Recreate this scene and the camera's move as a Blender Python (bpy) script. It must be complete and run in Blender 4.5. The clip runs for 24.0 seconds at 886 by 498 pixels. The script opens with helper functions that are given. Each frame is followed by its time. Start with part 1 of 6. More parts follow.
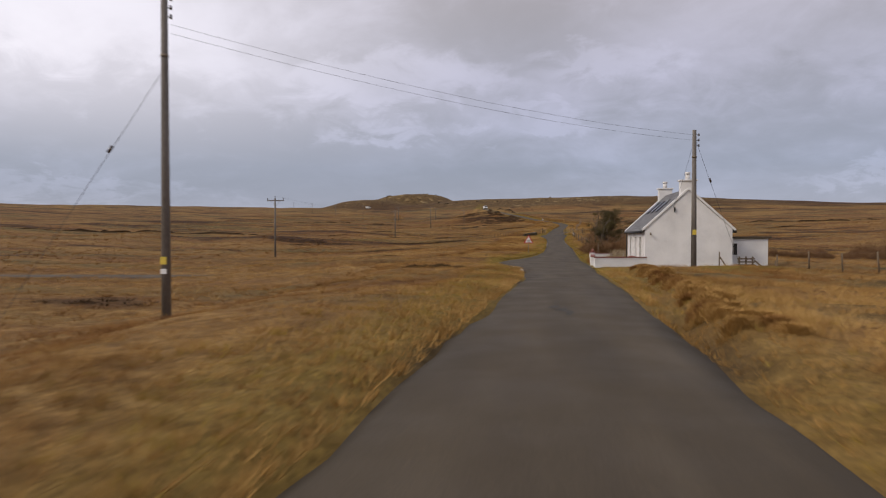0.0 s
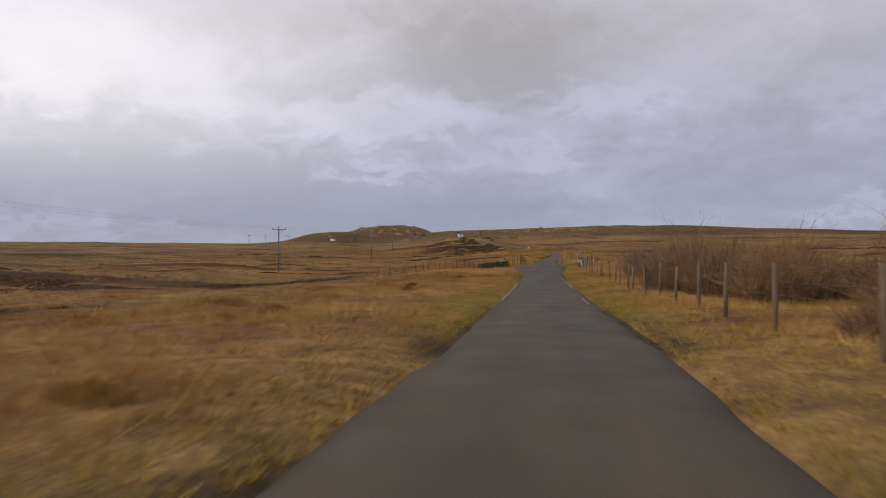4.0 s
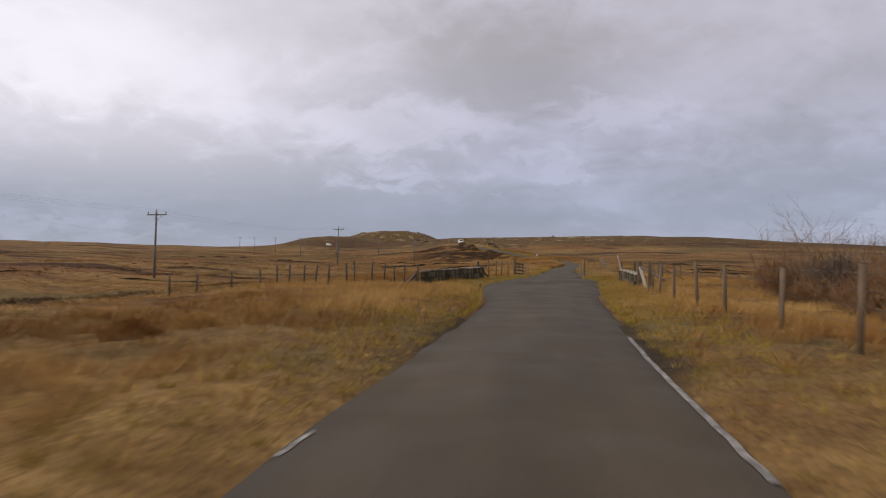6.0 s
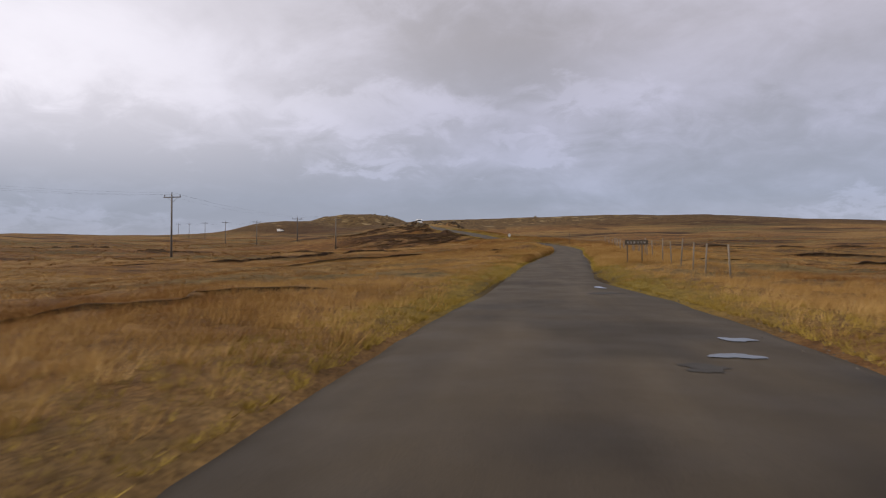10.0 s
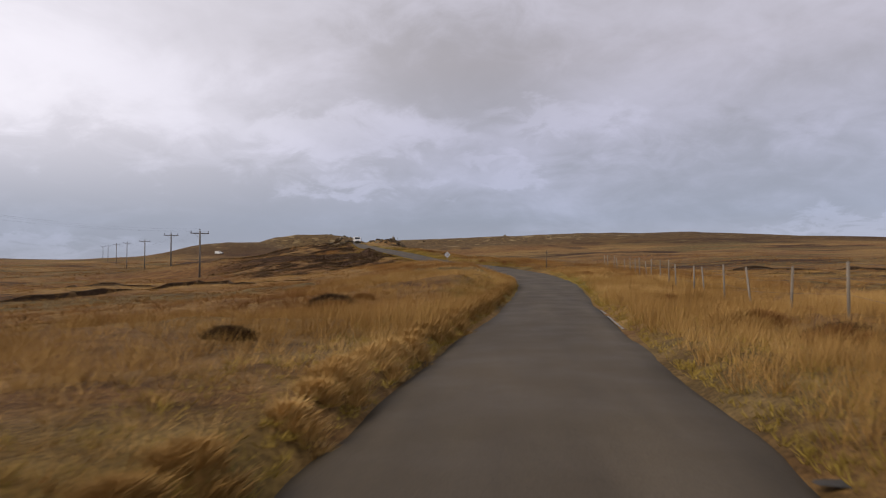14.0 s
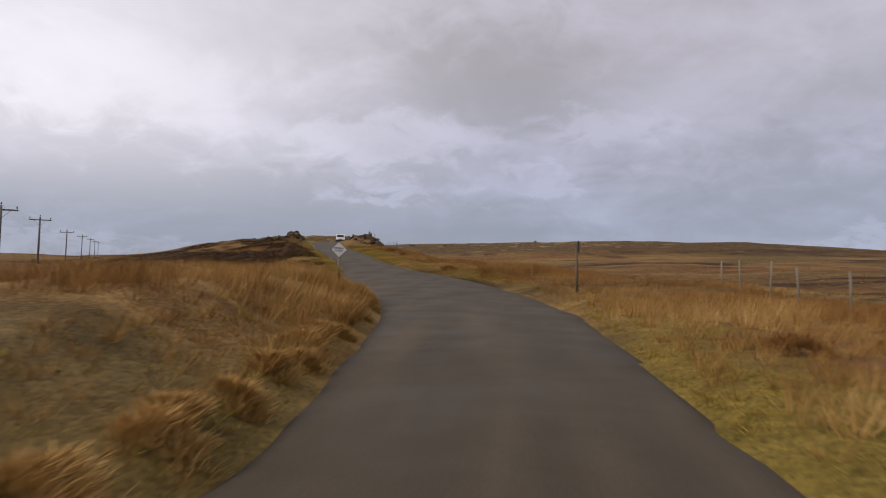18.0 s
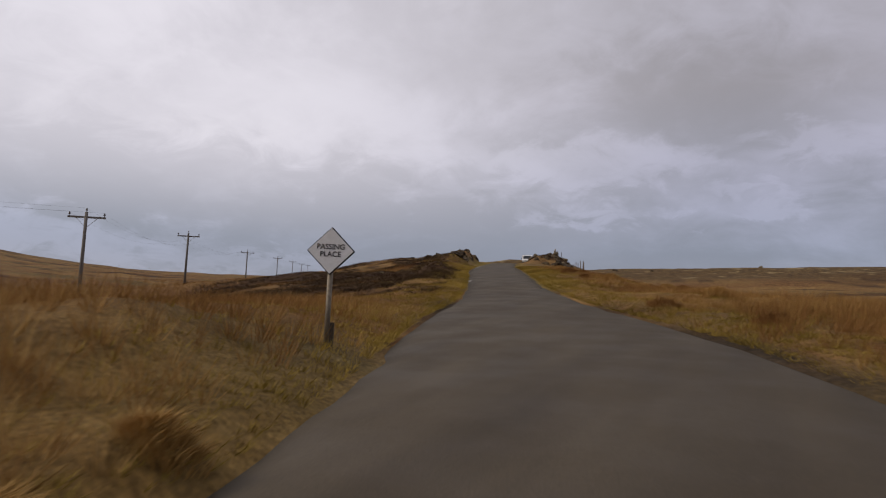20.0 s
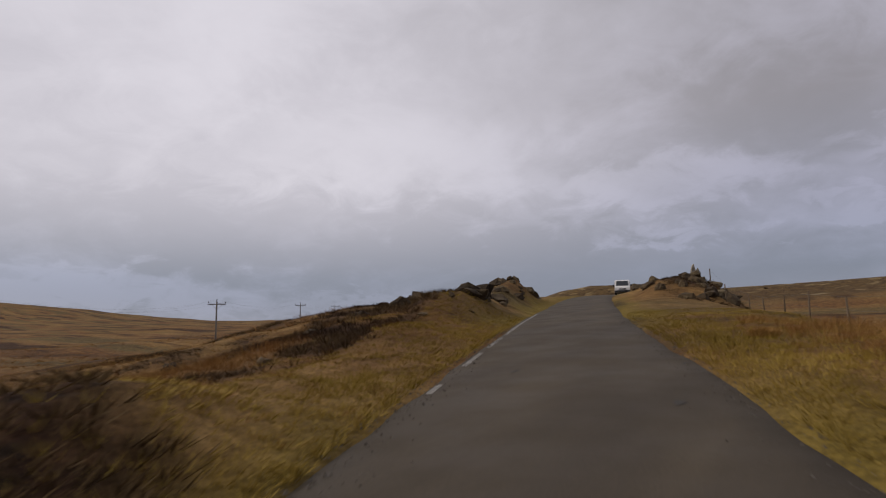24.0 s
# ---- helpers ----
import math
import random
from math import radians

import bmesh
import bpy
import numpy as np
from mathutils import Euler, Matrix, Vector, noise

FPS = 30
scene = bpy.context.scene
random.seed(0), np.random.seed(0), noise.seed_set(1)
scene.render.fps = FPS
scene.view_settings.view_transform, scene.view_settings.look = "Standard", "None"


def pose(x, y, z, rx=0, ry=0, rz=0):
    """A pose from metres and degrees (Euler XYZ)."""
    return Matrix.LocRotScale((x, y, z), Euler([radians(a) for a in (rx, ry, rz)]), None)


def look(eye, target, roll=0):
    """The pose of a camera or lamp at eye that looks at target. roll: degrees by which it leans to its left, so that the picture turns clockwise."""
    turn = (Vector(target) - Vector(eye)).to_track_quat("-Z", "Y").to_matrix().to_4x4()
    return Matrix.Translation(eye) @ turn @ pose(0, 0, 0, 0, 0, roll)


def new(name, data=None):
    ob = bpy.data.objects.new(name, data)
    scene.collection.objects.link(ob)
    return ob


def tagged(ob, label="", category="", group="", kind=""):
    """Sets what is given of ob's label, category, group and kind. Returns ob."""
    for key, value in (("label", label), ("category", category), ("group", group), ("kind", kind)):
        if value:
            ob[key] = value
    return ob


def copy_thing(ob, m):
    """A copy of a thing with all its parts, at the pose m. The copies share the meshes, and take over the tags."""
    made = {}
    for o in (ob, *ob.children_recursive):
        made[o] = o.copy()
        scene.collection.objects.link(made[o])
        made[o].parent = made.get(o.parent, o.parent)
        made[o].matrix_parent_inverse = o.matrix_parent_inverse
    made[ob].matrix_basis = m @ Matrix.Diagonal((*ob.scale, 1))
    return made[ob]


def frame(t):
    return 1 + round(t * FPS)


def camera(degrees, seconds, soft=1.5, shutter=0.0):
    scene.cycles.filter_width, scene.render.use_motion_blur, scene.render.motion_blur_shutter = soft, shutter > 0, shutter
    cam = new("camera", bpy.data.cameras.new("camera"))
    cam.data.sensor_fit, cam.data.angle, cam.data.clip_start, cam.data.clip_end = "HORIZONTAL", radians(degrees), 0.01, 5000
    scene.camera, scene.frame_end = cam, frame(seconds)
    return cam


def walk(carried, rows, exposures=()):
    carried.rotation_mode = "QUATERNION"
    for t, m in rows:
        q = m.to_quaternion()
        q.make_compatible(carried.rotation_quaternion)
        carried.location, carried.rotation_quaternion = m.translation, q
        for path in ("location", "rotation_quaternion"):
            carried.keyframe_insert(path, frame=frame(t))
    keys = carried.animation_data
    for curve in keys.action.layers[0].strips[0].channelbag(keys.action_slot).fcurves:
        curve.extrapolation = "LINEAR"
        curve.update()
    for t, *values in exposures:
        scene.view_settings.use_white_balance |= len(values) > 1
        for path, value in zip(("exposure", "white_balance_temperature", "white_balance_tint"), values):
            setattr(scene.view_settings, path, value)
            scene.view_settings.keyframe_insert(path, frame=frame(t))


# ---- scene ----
cam = camera(66.3, 24.0, soft=1.1, shutter=0.2)


def cam_pose(x, y, z, yaw, pitch, roll):
    return pose(x, y, z, 90 + pitch, 0, yaw) @ pose(0, 0, 0, 0, 0, roll)


# seconds, x, y, z, yaw, pitch, roll
PATH = (
    (0.0, 0.00, 0.00, 1.33, 7.68, -0.98, -0.02),
    (0.5, 0.35, 9.84, 1.21, 7.47, -0.52, 0.21),
    (1.0, 0.71, 19.57, 1.08, 7.42, 0.36, -0.07),
    (1.5, 0.98, 29.34, 0.92, 7.39, -0.32, 0.07),
    (2.0, 1.33, 38.78, 0.74, 7.41, 0.44, -0.03),
    (2.5, 1.71, 48.38, 0.67, 6.85, 0.75, -0.19),
    (3.0, 2.09, 58.24, 0.72, 6.95, 1.45, -0.25),
    (3.5, 2.46, 68.28, 0.86, 7.01, 1.91, -0.32),
    (4.0, 2.84, 78.43, 1.04, 7.03, 2.08, -0.42),
    (4.5, 3.21, 88.62, 1.21, 6.98, 1.67, -0.80),
    (5.0, 3.50, 98.76, 1.38, 7.79, 2.30, -1.25),
    (5.5, 3.72, 108.80, 1.37, 7.96, 2.45, -0.06),
    (6.0, 3.98, 118.66, 1.55, 8.05, 2.85, 0.93),
    (6.5, 4.16, 128.12, 1.84, 8.36, 3.51, 0.16),
    (7.0, 4.34, 137.16, 2.25, 8.34, 3.60, 0.44),
    (7.5, 4.46, 145.91, 2.59, 8.76, 2.76, 0.63),
    (8.0, 4.55, 153.95, 2.87, 8.80, 3.28, 0.42),
    (8.5, 4.65, 161.58, 3.13, 8.21, 2.75, 0.18),
    (9.0, 4.91, 168.70, 3.35, 7.35, 2.59, -0.02),
    (9.5, 5.25, 175.07, 3.52, 6.79, 2.36, -0.07),
    (10.0, 5.61, 181.12, 3.62, 6.66, 1.63, -0.16),
    (10.5, 5.94, 187.19, 3.74, 6.81, 2.11, -0.26),
    (11.0, 6.25, 193.49, 3.87, 6.42, 2.39, -0.33),
    (11.5, 6.56, 199.79, 4.06, 6.36, 2.94, -0.43),
    (12.0, 6.85, 205.86, 4.35, 6.38, 3.88, -0.56),
    (12.5, 7.13, 211.49, 4.73, 6.51, 5.13, -0.73),
    (13.0, 7.47, 216.55, 5.12, 5.80, 6.20, -0.99),
    (13.5, 7.82, 221.61, 5.39, 5.13, 4.94, -1.30),
    (14.0, 8.24, 226.85, 5.59, 4.35, 3.44, -0.71),
    (14.5, 8.72, 231.79, 5.69, 4.18, 2.77, -0.28),
    (15.0, 9.10, 236.54, 5.79, 4.15, 2.83, 0.12),
    (15.5, 9.56, 241.37, 5.92, 4.46, 3.21, 0.07),
    (16.0, 10.04, 246.65, 6.12, 4.91, 3.74, 0.01),
    (16.5, 10.54, 251.91, 6.38, 5.33, 4.28, 0.20),
    (17.0, 10.91, 256.69, 6.63, 5.56, 4.91, 0.52),
    (17.5, 11.21, 261.70, 6.94, 6.48, 4.64, 1.06),
    (18.0, 11.42, 267.03, 7.21, 7.24, 4.00, 0.95),
    (18.5, 11.39, 272.41, 7.44, 9.78, 3.73, 0.92),
    (19.0, 10.98, 277.55, 7.69, 14.13, 3.86, 1.20),
    (19.5, 10.08, 282.28, 7.95, 20.52, 4.43, 1.90),
    (20.0, 8.89, 286.62, 8.26, 24.31, 5.60, 2.60),
    (20.5, 7.51, 290.94, 8.60, 27.13, 5.64, 2.35),
    (21.0, 6.05, 295.42, 8.98, 27.79, 6.09, 1.65),
    (21.5, 4.40, 300.49, 9.42, 27.84, 5.74, 1.30),
    (22.0, 2.67, 305.77, 9.89, 28.45, 6.27, 0.75),
    (22.5, 0.91, 311.04, 10.41, 29.82, 6.79, -0.21),
    (23.0, -1.05, 316.14, 10.97, 30.89, 7.04, -0.95),
    (23.5, -3.13, 321.31, 11.54, 31.48, 7.18, -1.46),
    (24.0, -5.19, 326.34, 12.31, 30.84, 8.28, -0.75),
)
walk(cam, [(r[0], cam_pose(*r[1:])) for r in PATH], [(0, 0.05), (17.5, 0.05), (20.0, -0.25), (24, -0.40)])

# ---- sky and sun ----
SUN_TURN, SUN_HIGH = radians(-100), radians(24)


def build_world():
    w = bpy.data.worlds.new("sky")
    scene.world = w
    w.use_nodes = True
    nt = w.node_tree
    nt.nodes.clear()
    N = nt.nodes.new
    ln = nt.links.new

    def math_node(op, a, b=None, clamp=False):
        n = N("ShaderNodeMath")
        n.operation = op
        n.use_clamp = clamp
        for k, v in enumerate((a, b)):
            if v is None:
                continue
            if isinstance(v, (int, float)):
                n.inputs[k].default_value = v
            else:
                ln(v, n.inputs[k])
        return n.outputs[0]

    def mix(fac, a, b):
        n = N("ShaderNodeMix")
        n.data_type = "RGBA"
        for sock, v in ((n.inputs[0], fac), (n.inputs[6], a), (n.inputs[7], b)):
            if isinstance(v, (int, float, tuple)):
                sock.default_value = v
            else:
                ln(v, sock)
        return n.outputs[2]

    def ramp(v, a, b):
        n = N("ShaderNodeMapRange")
        n.interpolation_type = "SMOOTHSTEP"
        ln(v, n.inputs[0])
        n.inputs[1].default_value, n.inputs[2].default_value = a, b
        return n.outputs[0]

    tc = N("ShaderNodeTexCoord").outputs["Generated"]
    sep = N("ShaderNodeSeparateXYZ")
    ln(tc, sep.inputs[0])
    dx, dy, dz = sep.outputs
    high = math_node("ADD", math_node("MAXIMUM", dz, 0.0), 0.34)
    flat = N("ShaderNodeCombineXYZ")
    ln(math_node("DIVIDE", dx, high), flat.inputs[0])
    ln(math_node("DIVIDE", dy, high), flat.inputs[1])
    flat.inputs[2].default_value = 3.7

    def noise_node(scale, detail, rough, dist=0.0, shift=0.0):
        m = N("ShaderNodeMapping")
        m.inputs[1].default_value = (shift, shift * 0.6, shift)
        ln(flat.outputs[0], m.inputs[0])
        n = N("ShaderNodeTexNoise")
        ln(m.outputs[0], n.inputs["Vector"])
        n.inputs["Scale"].default_value = scale
        n.inputs["Detail"].default_value = detail
        n.inputs["Roughness"].default_value = rough
        n.inputs["Distortion"].default_value = dist
        return n.outputs[0]

    big = noise_node(0.95, 5.0, 0.52, 0.5, 2.3)
    fine = noise_node(3.4, 9.0, 0.58, 0.35, 7.1)
    fleck = noise_node(7.5, 8.0, 0.6, 0.5, 1.9)
    cover = math_node("ADD", math_node("MULTIPLY", big, 0.45), math_node("ADD", math_node("MULTIPLY", fine, 0.37), math_node("MULTIPLY", fleck, 0.18)))
    # the larger cloud masses: bearing west of north and height in degrees, half sizes, weight; noise frays their rims
    bearing = math_node("MULTIPLY", math_node("ARCTAN2", math_node("MULTIPLY", dx, -1.0), dy), 57.2958)
    height = math_node("MULTIPLY", math_node("ARCSINE", dz), 57.2958)
    bearing = math_node("ADD", bearing, math_node("MULTIPLY", math_node("SUBTRACT", fine, 0.5), 26.0))
    height = math_node("ADD", height, math_node("MULTIPLY", math_node("SUBTRACT", fleck, 0.5), 9.0))
    masses = ((5, 17.8, 15, 4.6, -0.095), (45, 10, 24, 3.6, -0.12), (22, 8.0, 10, 2.4, -0.06), (53, 25, 17, 8, 0.10), (36, 15.0, 11, 4.2, 0.08), (12.5, 13.0, 9, 1.9, 0.13), (-6, 14.2, 7, 1.4, 0.09), (12, 9.0, 3.2, 1.2, 0.12),
              (0, 9.8, 3.5, 1.1, 0.10), (30, 6.2, 17, 3.4, -0.10), (-17, 8.0, 15, 4.2, -0.085), (58, 4.5, 14, 1.9, 0.16), (-29, 4.3, 8, 1.0, 0.14), (38, 3.4, 9, 1.1, 0.10), (30, 23, 14, 4, -0.05))
    for az, el, wide, tall_deg, weight in masses:
        u = math_node("DIVIDE", math_node("SUBTRACT", bearing, float(az)), float(wide))
        v = math_node("DIVIDE", math_node("SUBTRACT", height, float(el)), float(tall_deg))
        far_off = math_node("SQRT", math_node("ADD", math_node("MULTIPLY", u, u), math_node("MULTIPLY", v, v)))
        fade = N("ShaderNodeMapRange")
        fade.interpolation_type = "SMOOTHSTEP"
        ln(far_off, fade.inputs[0])
        fade.inputs[1].default_value, fade.inputs[2].default_value = 0.35, 1.35
        fade.inputs[3].default_value, fade.inputs[4].default_value = weight, 0.0
        cover = math_node("ADD", cover, fade.outputs[0])
    lit = ramp(cover, 0.33, 0.67)

    def bands(*stops):
        n = N("ShaderNodeValToRGB")
        els = n.color_ramp.elements
        while len(els) < len(stops):
            els.new(0.5)
        for e, (p, c) in zip(els, stops):
            e.position, e.color = p, (*c, 1)
        ln(dz, n.inputs[0])
        return n.outputs[0]

    # thick cloud and thin bright cloud, from the horizon up
    dark = bands((0.0, (0.31, 0.325, 0.40)), (0.10, (0.285, 0.31, 0.39)), (0.20, (0.335, 0.34, 0.405)), (0.32, (0.365, 0.345, 0.375)), (0.6, (0.40, 0.38, 0.40)))
    bright = bands((0.0, (0.40, 0.41, 0.50)), (0.10, (0.40, 0.43, 0.565)), (0.20, (0.49, 0.49, 0.62)), (0.32, (0.545, 0.525, 0.62)), (0.6, (0.60, 0.58, 0.64)))
    west = math_node("SUBTRACT", math_node("MULTIPLY", dx, -1.0), math_node("MULTIPLY", dy, 0.12))
    side = math_node("MULTIPLY", ramp(west, -0.15, 0.62), ramp(dz, 0.06, 0.26))
    bright = mix(side, bright, (0.92, 0.88, 0.95, 1))
    dark = mix(math_node("MULTIPLY", side, 0.95), dark, (0.76, 0.725, 0.79, 1))
    clouds = mix(lit, dark, bright)
    sky = N("ShaderNodeTexSky")
    sky.sky_type = "NISHITA"
    sky.sun_disc = False
    sky.sun_elevation, sky.sun_rotation = SUN_HIGH, SUN_TURN
    bg_sky, bg_cloud, add = N("ShaderNodeBackground"), N("ShaderNodeBackground"), N("ShaderNodeAddShader")
    ln(sky.outputs[0], bg_sky.inputs[0])
    bg_sky.inputs[1].default_value = 0.006
    ln(clouds, bg_cloud.inputs[0])
    bg_cloud.inputs[1].default_value = 1.0
    ln(bg_sky.outputs[0], add.inputs[0])
    ln(bg_cloud.outputs[0], add.inputs[1])
    out = N("ShaderNodeOutputWorld")
    ln(add.outputs[0], out.inputs[0])


build_world()
sun = new("sun", bpy.data.lights.new("sun", "SUN"))
sun.data.energy, sun.data.angle, sun.data.color = 1.6, radians(20), (1.0, 0.86, 0.68)
sun.matrix_world = look((-300, -60, 260), (0, 120, 0))

# ---- materials ----


def material(name, rough=0.8, metal=0.0, spec=0.3):
    m = bpy.data.materials.new(name)
    m.use_nodes = True
    nt = m.node_tree
    b = nt.nodes["Principled BSDF"]
    b.inputs["Roughness"].default_value = rough
    b.inputs["Metallic"].default_value = metal
    b.inputs["Specular IOR Level"].default_value = spec
    return m, nt, b


def varied(name, cols, scale=3.0, fine=40.0, rough=0.8, metal=0.0, bump=0.2, spec=0.3, per_object=0.0, stretch=(1, 1, 1)):
    """A surface of two or three base colours in two scales of noise, with fine relief."""
    m, nt, b = material(name, rough, metal, spec)
    N, ln = nt.nodes.new, nt.links.new
    tc = N("ShaderNodeNewGeometry").outputs["Position"] if per_object == 0 else N("ShaderNodeTexCoord").outputs["Object"]
    mp = N("ShaderNodeMapping")
    mp.inputs[3].default_value = stretch
    ln(tc, mp.inputs[0])
    n1, n2 = N("ShaderNodeTexNoise"), N("ShaderNodeTexNoise")
    for n, s, d in ((n1, scale, 4), (n2, fine, 3)):
        n.inputs["Scale"].default_value, n.inputs["Detail"].default_value = s, d
        ln(mp.outputs[0], n.inputs["Vector"])
    mixed = N("ShaderNodeMath")
    mixed.operation = "MULTIPLY_ADD"
    ln(n2.outputs[0], mixed.inputs[0])
    mixed.inputs[1].default_value = 0.45
    half = N("ShaderNodeMath")
    half.operation = "MULTIPLY"
    half.inputs[1].default_value = 0.55
    ln(n1.outputs[0], half.inputs[0])
    ln(half.outputs[0], mixed.inputs[2])
    value = mixed.outputs[0]
    if per_object:
        info = N("ShaderNodeObjectInfo")
        more = N("ShaderNodeMath")
        more.operation = "MULTIPLY_ADD"
        ln(info.outputs["Random"], more.inputs[0])
        more.inputs[1].default_value = per_object
        ln(value, more.inputs[2])
        shift = N("ShaderNodeMath")
        shift.operation = "SUBTRACT"
        ln(more.outputs[0], shift.inputs[0])
        shift.inputs[1].default_value = per_object / 2
        value = shift.outputs[0]
    r = N("ShaderNodeValToRGB")
    els = r.color_ramp.elements
    els[0].position, els[1].position = 0.34, 0.66
    if len(cols) == 3:
        els.new(0.5)
    for e, c in zip(els, cols):
        e.color = (*c, 1)
    ln(value, r.inputs[0])
    ln(r.outputs[0], b.inputs["Base Color"])
    if bump:
        bm = N("ShaderNodeBump")
        bm.inputs["Strength"].default_value = bump
        bm.inputs["Distance"].default_value = 0.01
        ln(n2.outputs[0], bm.inputs["Height"])
        ln(bm.outputs[0], b.inputs["Normal"])
    return m


WOOD_OLD = varied("weathered_wood", ((0.07, 0.049, 0.030), (0.125, 0.090, 0.058), (0.21, 0.162, 0.112)), 1.5, 30, 0.85, stretch=(6, 6, 0.8))
WOOD_DARK = varied("dark_wood", ((0.035, 0.028, 0.022), (0.07, 0.055, 0.04), (0.11, 0.09, 0.07)), 2, 30, 0.85, stretch=(6, 6, 0.8))
WOOD_BROWN = varied("brown_wood", ((0.05, 0.034, 0.02), (0.10, 0.07, 0.045), (0.16, 0.12, 0.08)), 2, 26, 0.85, stretch=(6, 6, 0.8))
TAN_WOOD = varied("tan_wood", ((0.13, 0.105, 0.078), (0.21, 0.175, 0.135), (0.30, 0.26, 0.21)), 1.5, 30, 0.85, stretch=(6, 6, 0.8))
POLE_WOOD = varied("pole_wood", ((0.085, 0.075, 0.066), (0.14, 0.125, 0.112), (0.22, 0.20, 0.18)), 0.8, 14, 0.8, stretch=(5, 5, 0.5))
METAL_GREY = varied("galvanised_metal", ((0.12, 0.098, 0.07), (0.20, 0.168, 0.125), (0.29, 0.25, 0.19)), 2, 30, 0.55, 0.4)
METAL_RUST = varied("rusty_metal", ((0.14, 0.085, 0.048), (0.23, 0.17, 0.115), (0.34, 0.27, 0.20)), 2, 20, 0.7, 0.2)
BLACK = varied("black_metal", ((0.012, 0.012, 0.013), (0.03, 0.03, 0.032)), 3, 20, 0.5)
CERAMIC = varied("brown_ceramic", ((0.03, 0.018, 0.014), (0.06, 0.04, 0.03)), 8, 30, 0.25, spec=0.6)
WIRE = varied("wire", ((0.05, 0.047, 0.045), (0.09, 0.085, 0.08)), 2, 20, 0.6)
HARL = varied("white_harling", ((0.60, 0.60, 0.60), (0.72, 0.72, 0.72), (0.80, 0.80, 0.80)), 0.9, 28, 0.9, bump=0.5)
HARL_OLD = varied("flaking_whitewash", ((0.46, 0.44, 0.42), (0.68, 0.67, 0.66), (0.78, 0.78, 0.78)), 2.2, 12, 0.9, bump=0.5)
RED_COPE = varied("red_painted_coping", ((0.13, 0.042, 0.034), (0.22, 0.078, 0.064), (0.30, 0.125, 0.105)), 3, 25, 0.75)
SLATE = varied("roof_slate", ((0.085, 0.085, 0.09), (0.125, 0.125, 0.13), (0.17, 0.17, 0.175)), 1.5, 14, 0.55, per_object=0.35)
GLASS_DARK, _nt, _b = material("window_glass", 0.06, 0.0, 0.6)
_b.inputs["Base Color"].default_value = (0.02, 0.024, 0.03, 1)
PALE_WOOD = varied("pale_wood", ((0.24, 0.20, 0.155), (0.36, 0.315, 0.26), (0.48, 0.44, 0.38)), 2, 30, 0.85, stretch=(6, 6, 0.8))
WHITE_PAINT = varied("white_paint", ((0.66, 0.66, 0.65), (0.78, 0.78, 0.78)), 3, 20, 0.5)
ROAD_PAINT = varied("worn_road_paint", ((0.07, 0.062, 0.052), (0.17, 0.16, 0.145), (0.50, 0.48, 0.45)), 11, 55, 0.8)
SIGN_RED = varied("red_sign_paint", ((0.42, 0.03, 0.03), (0.55, 0.05, 0.045)), 5, 30, 0.45)
YELLOW = varied("yellow_plate", ((0.55, 0.42, 0.05), (0.70, 0.55, 0.10)), 8, 40, 0.5)
STONE = varied("lichen_stone", ((0.018, 0.015, 0.007), (0.056, 0.044, 0.022), (0.17, 0.14, 0.085)), 3.5, 22, 0.95, bump=0.8, per_object=0.25)
CRAG = varied("brown_crag", ((0.028, 0.019, 0.011), (0.072, 0.050, 0.027), (0.155, 0.118, 0.066)), 2.2, 16, 0.95, bump=0.9, per_object=0.3)
STONE_CAP = varied("pale_coping_stone", ((0.07, 0.058, 0.038), (0.20, 0.17, 0.125), (0.42, 0.38, 0.31)), 2.5, 22, 0.95, bump=0.7, per_object=0.3)
PUDDLE, _nt, _b = material("puddle_water", 0.04, 0.0, 0.5)
_b.inputs["Base Color"].default_value = (0.03, 0.028, 0.025, 1)

# ---- the plan: road line and the lie of the land ----
# y, x, z of the driven line
ROAD_LINE = ((-300, -9.0, 3.0), (-60, -1.9, 0.6), (-18, -0.6, 0.2), (0, 0.0, 0.0), (18, 0.66, -0.22), (36, 1.22, -0.52), (54, 1.92, -0.63),
             (72, 2.6, -0.40), (90, 3.24, -0.12), (108, 3.70, 0.06), (126, 4.12, 0.45), (144, 4.44, 1.17), (162, 4.67, 1.81),
             (180, 5.54, 2.27), (198, 6.47, 2.72), (216, 7.43, 3.68), (234, 8.90, 4.41), (252, 10.54, 5.05), (270, 11.40, 6.01),
             (288, 8.45, 7.04), (306, 2.59, 8.58), (326, -5.05, 10.93), (350, -13.9, 13.3), (376, -22.2, 15.9), (400, -28.8, 17.9),
             (415, -32, 18.6), (430, -35, 18.7), (480, -48, 17.5), (4800, -60, 18))
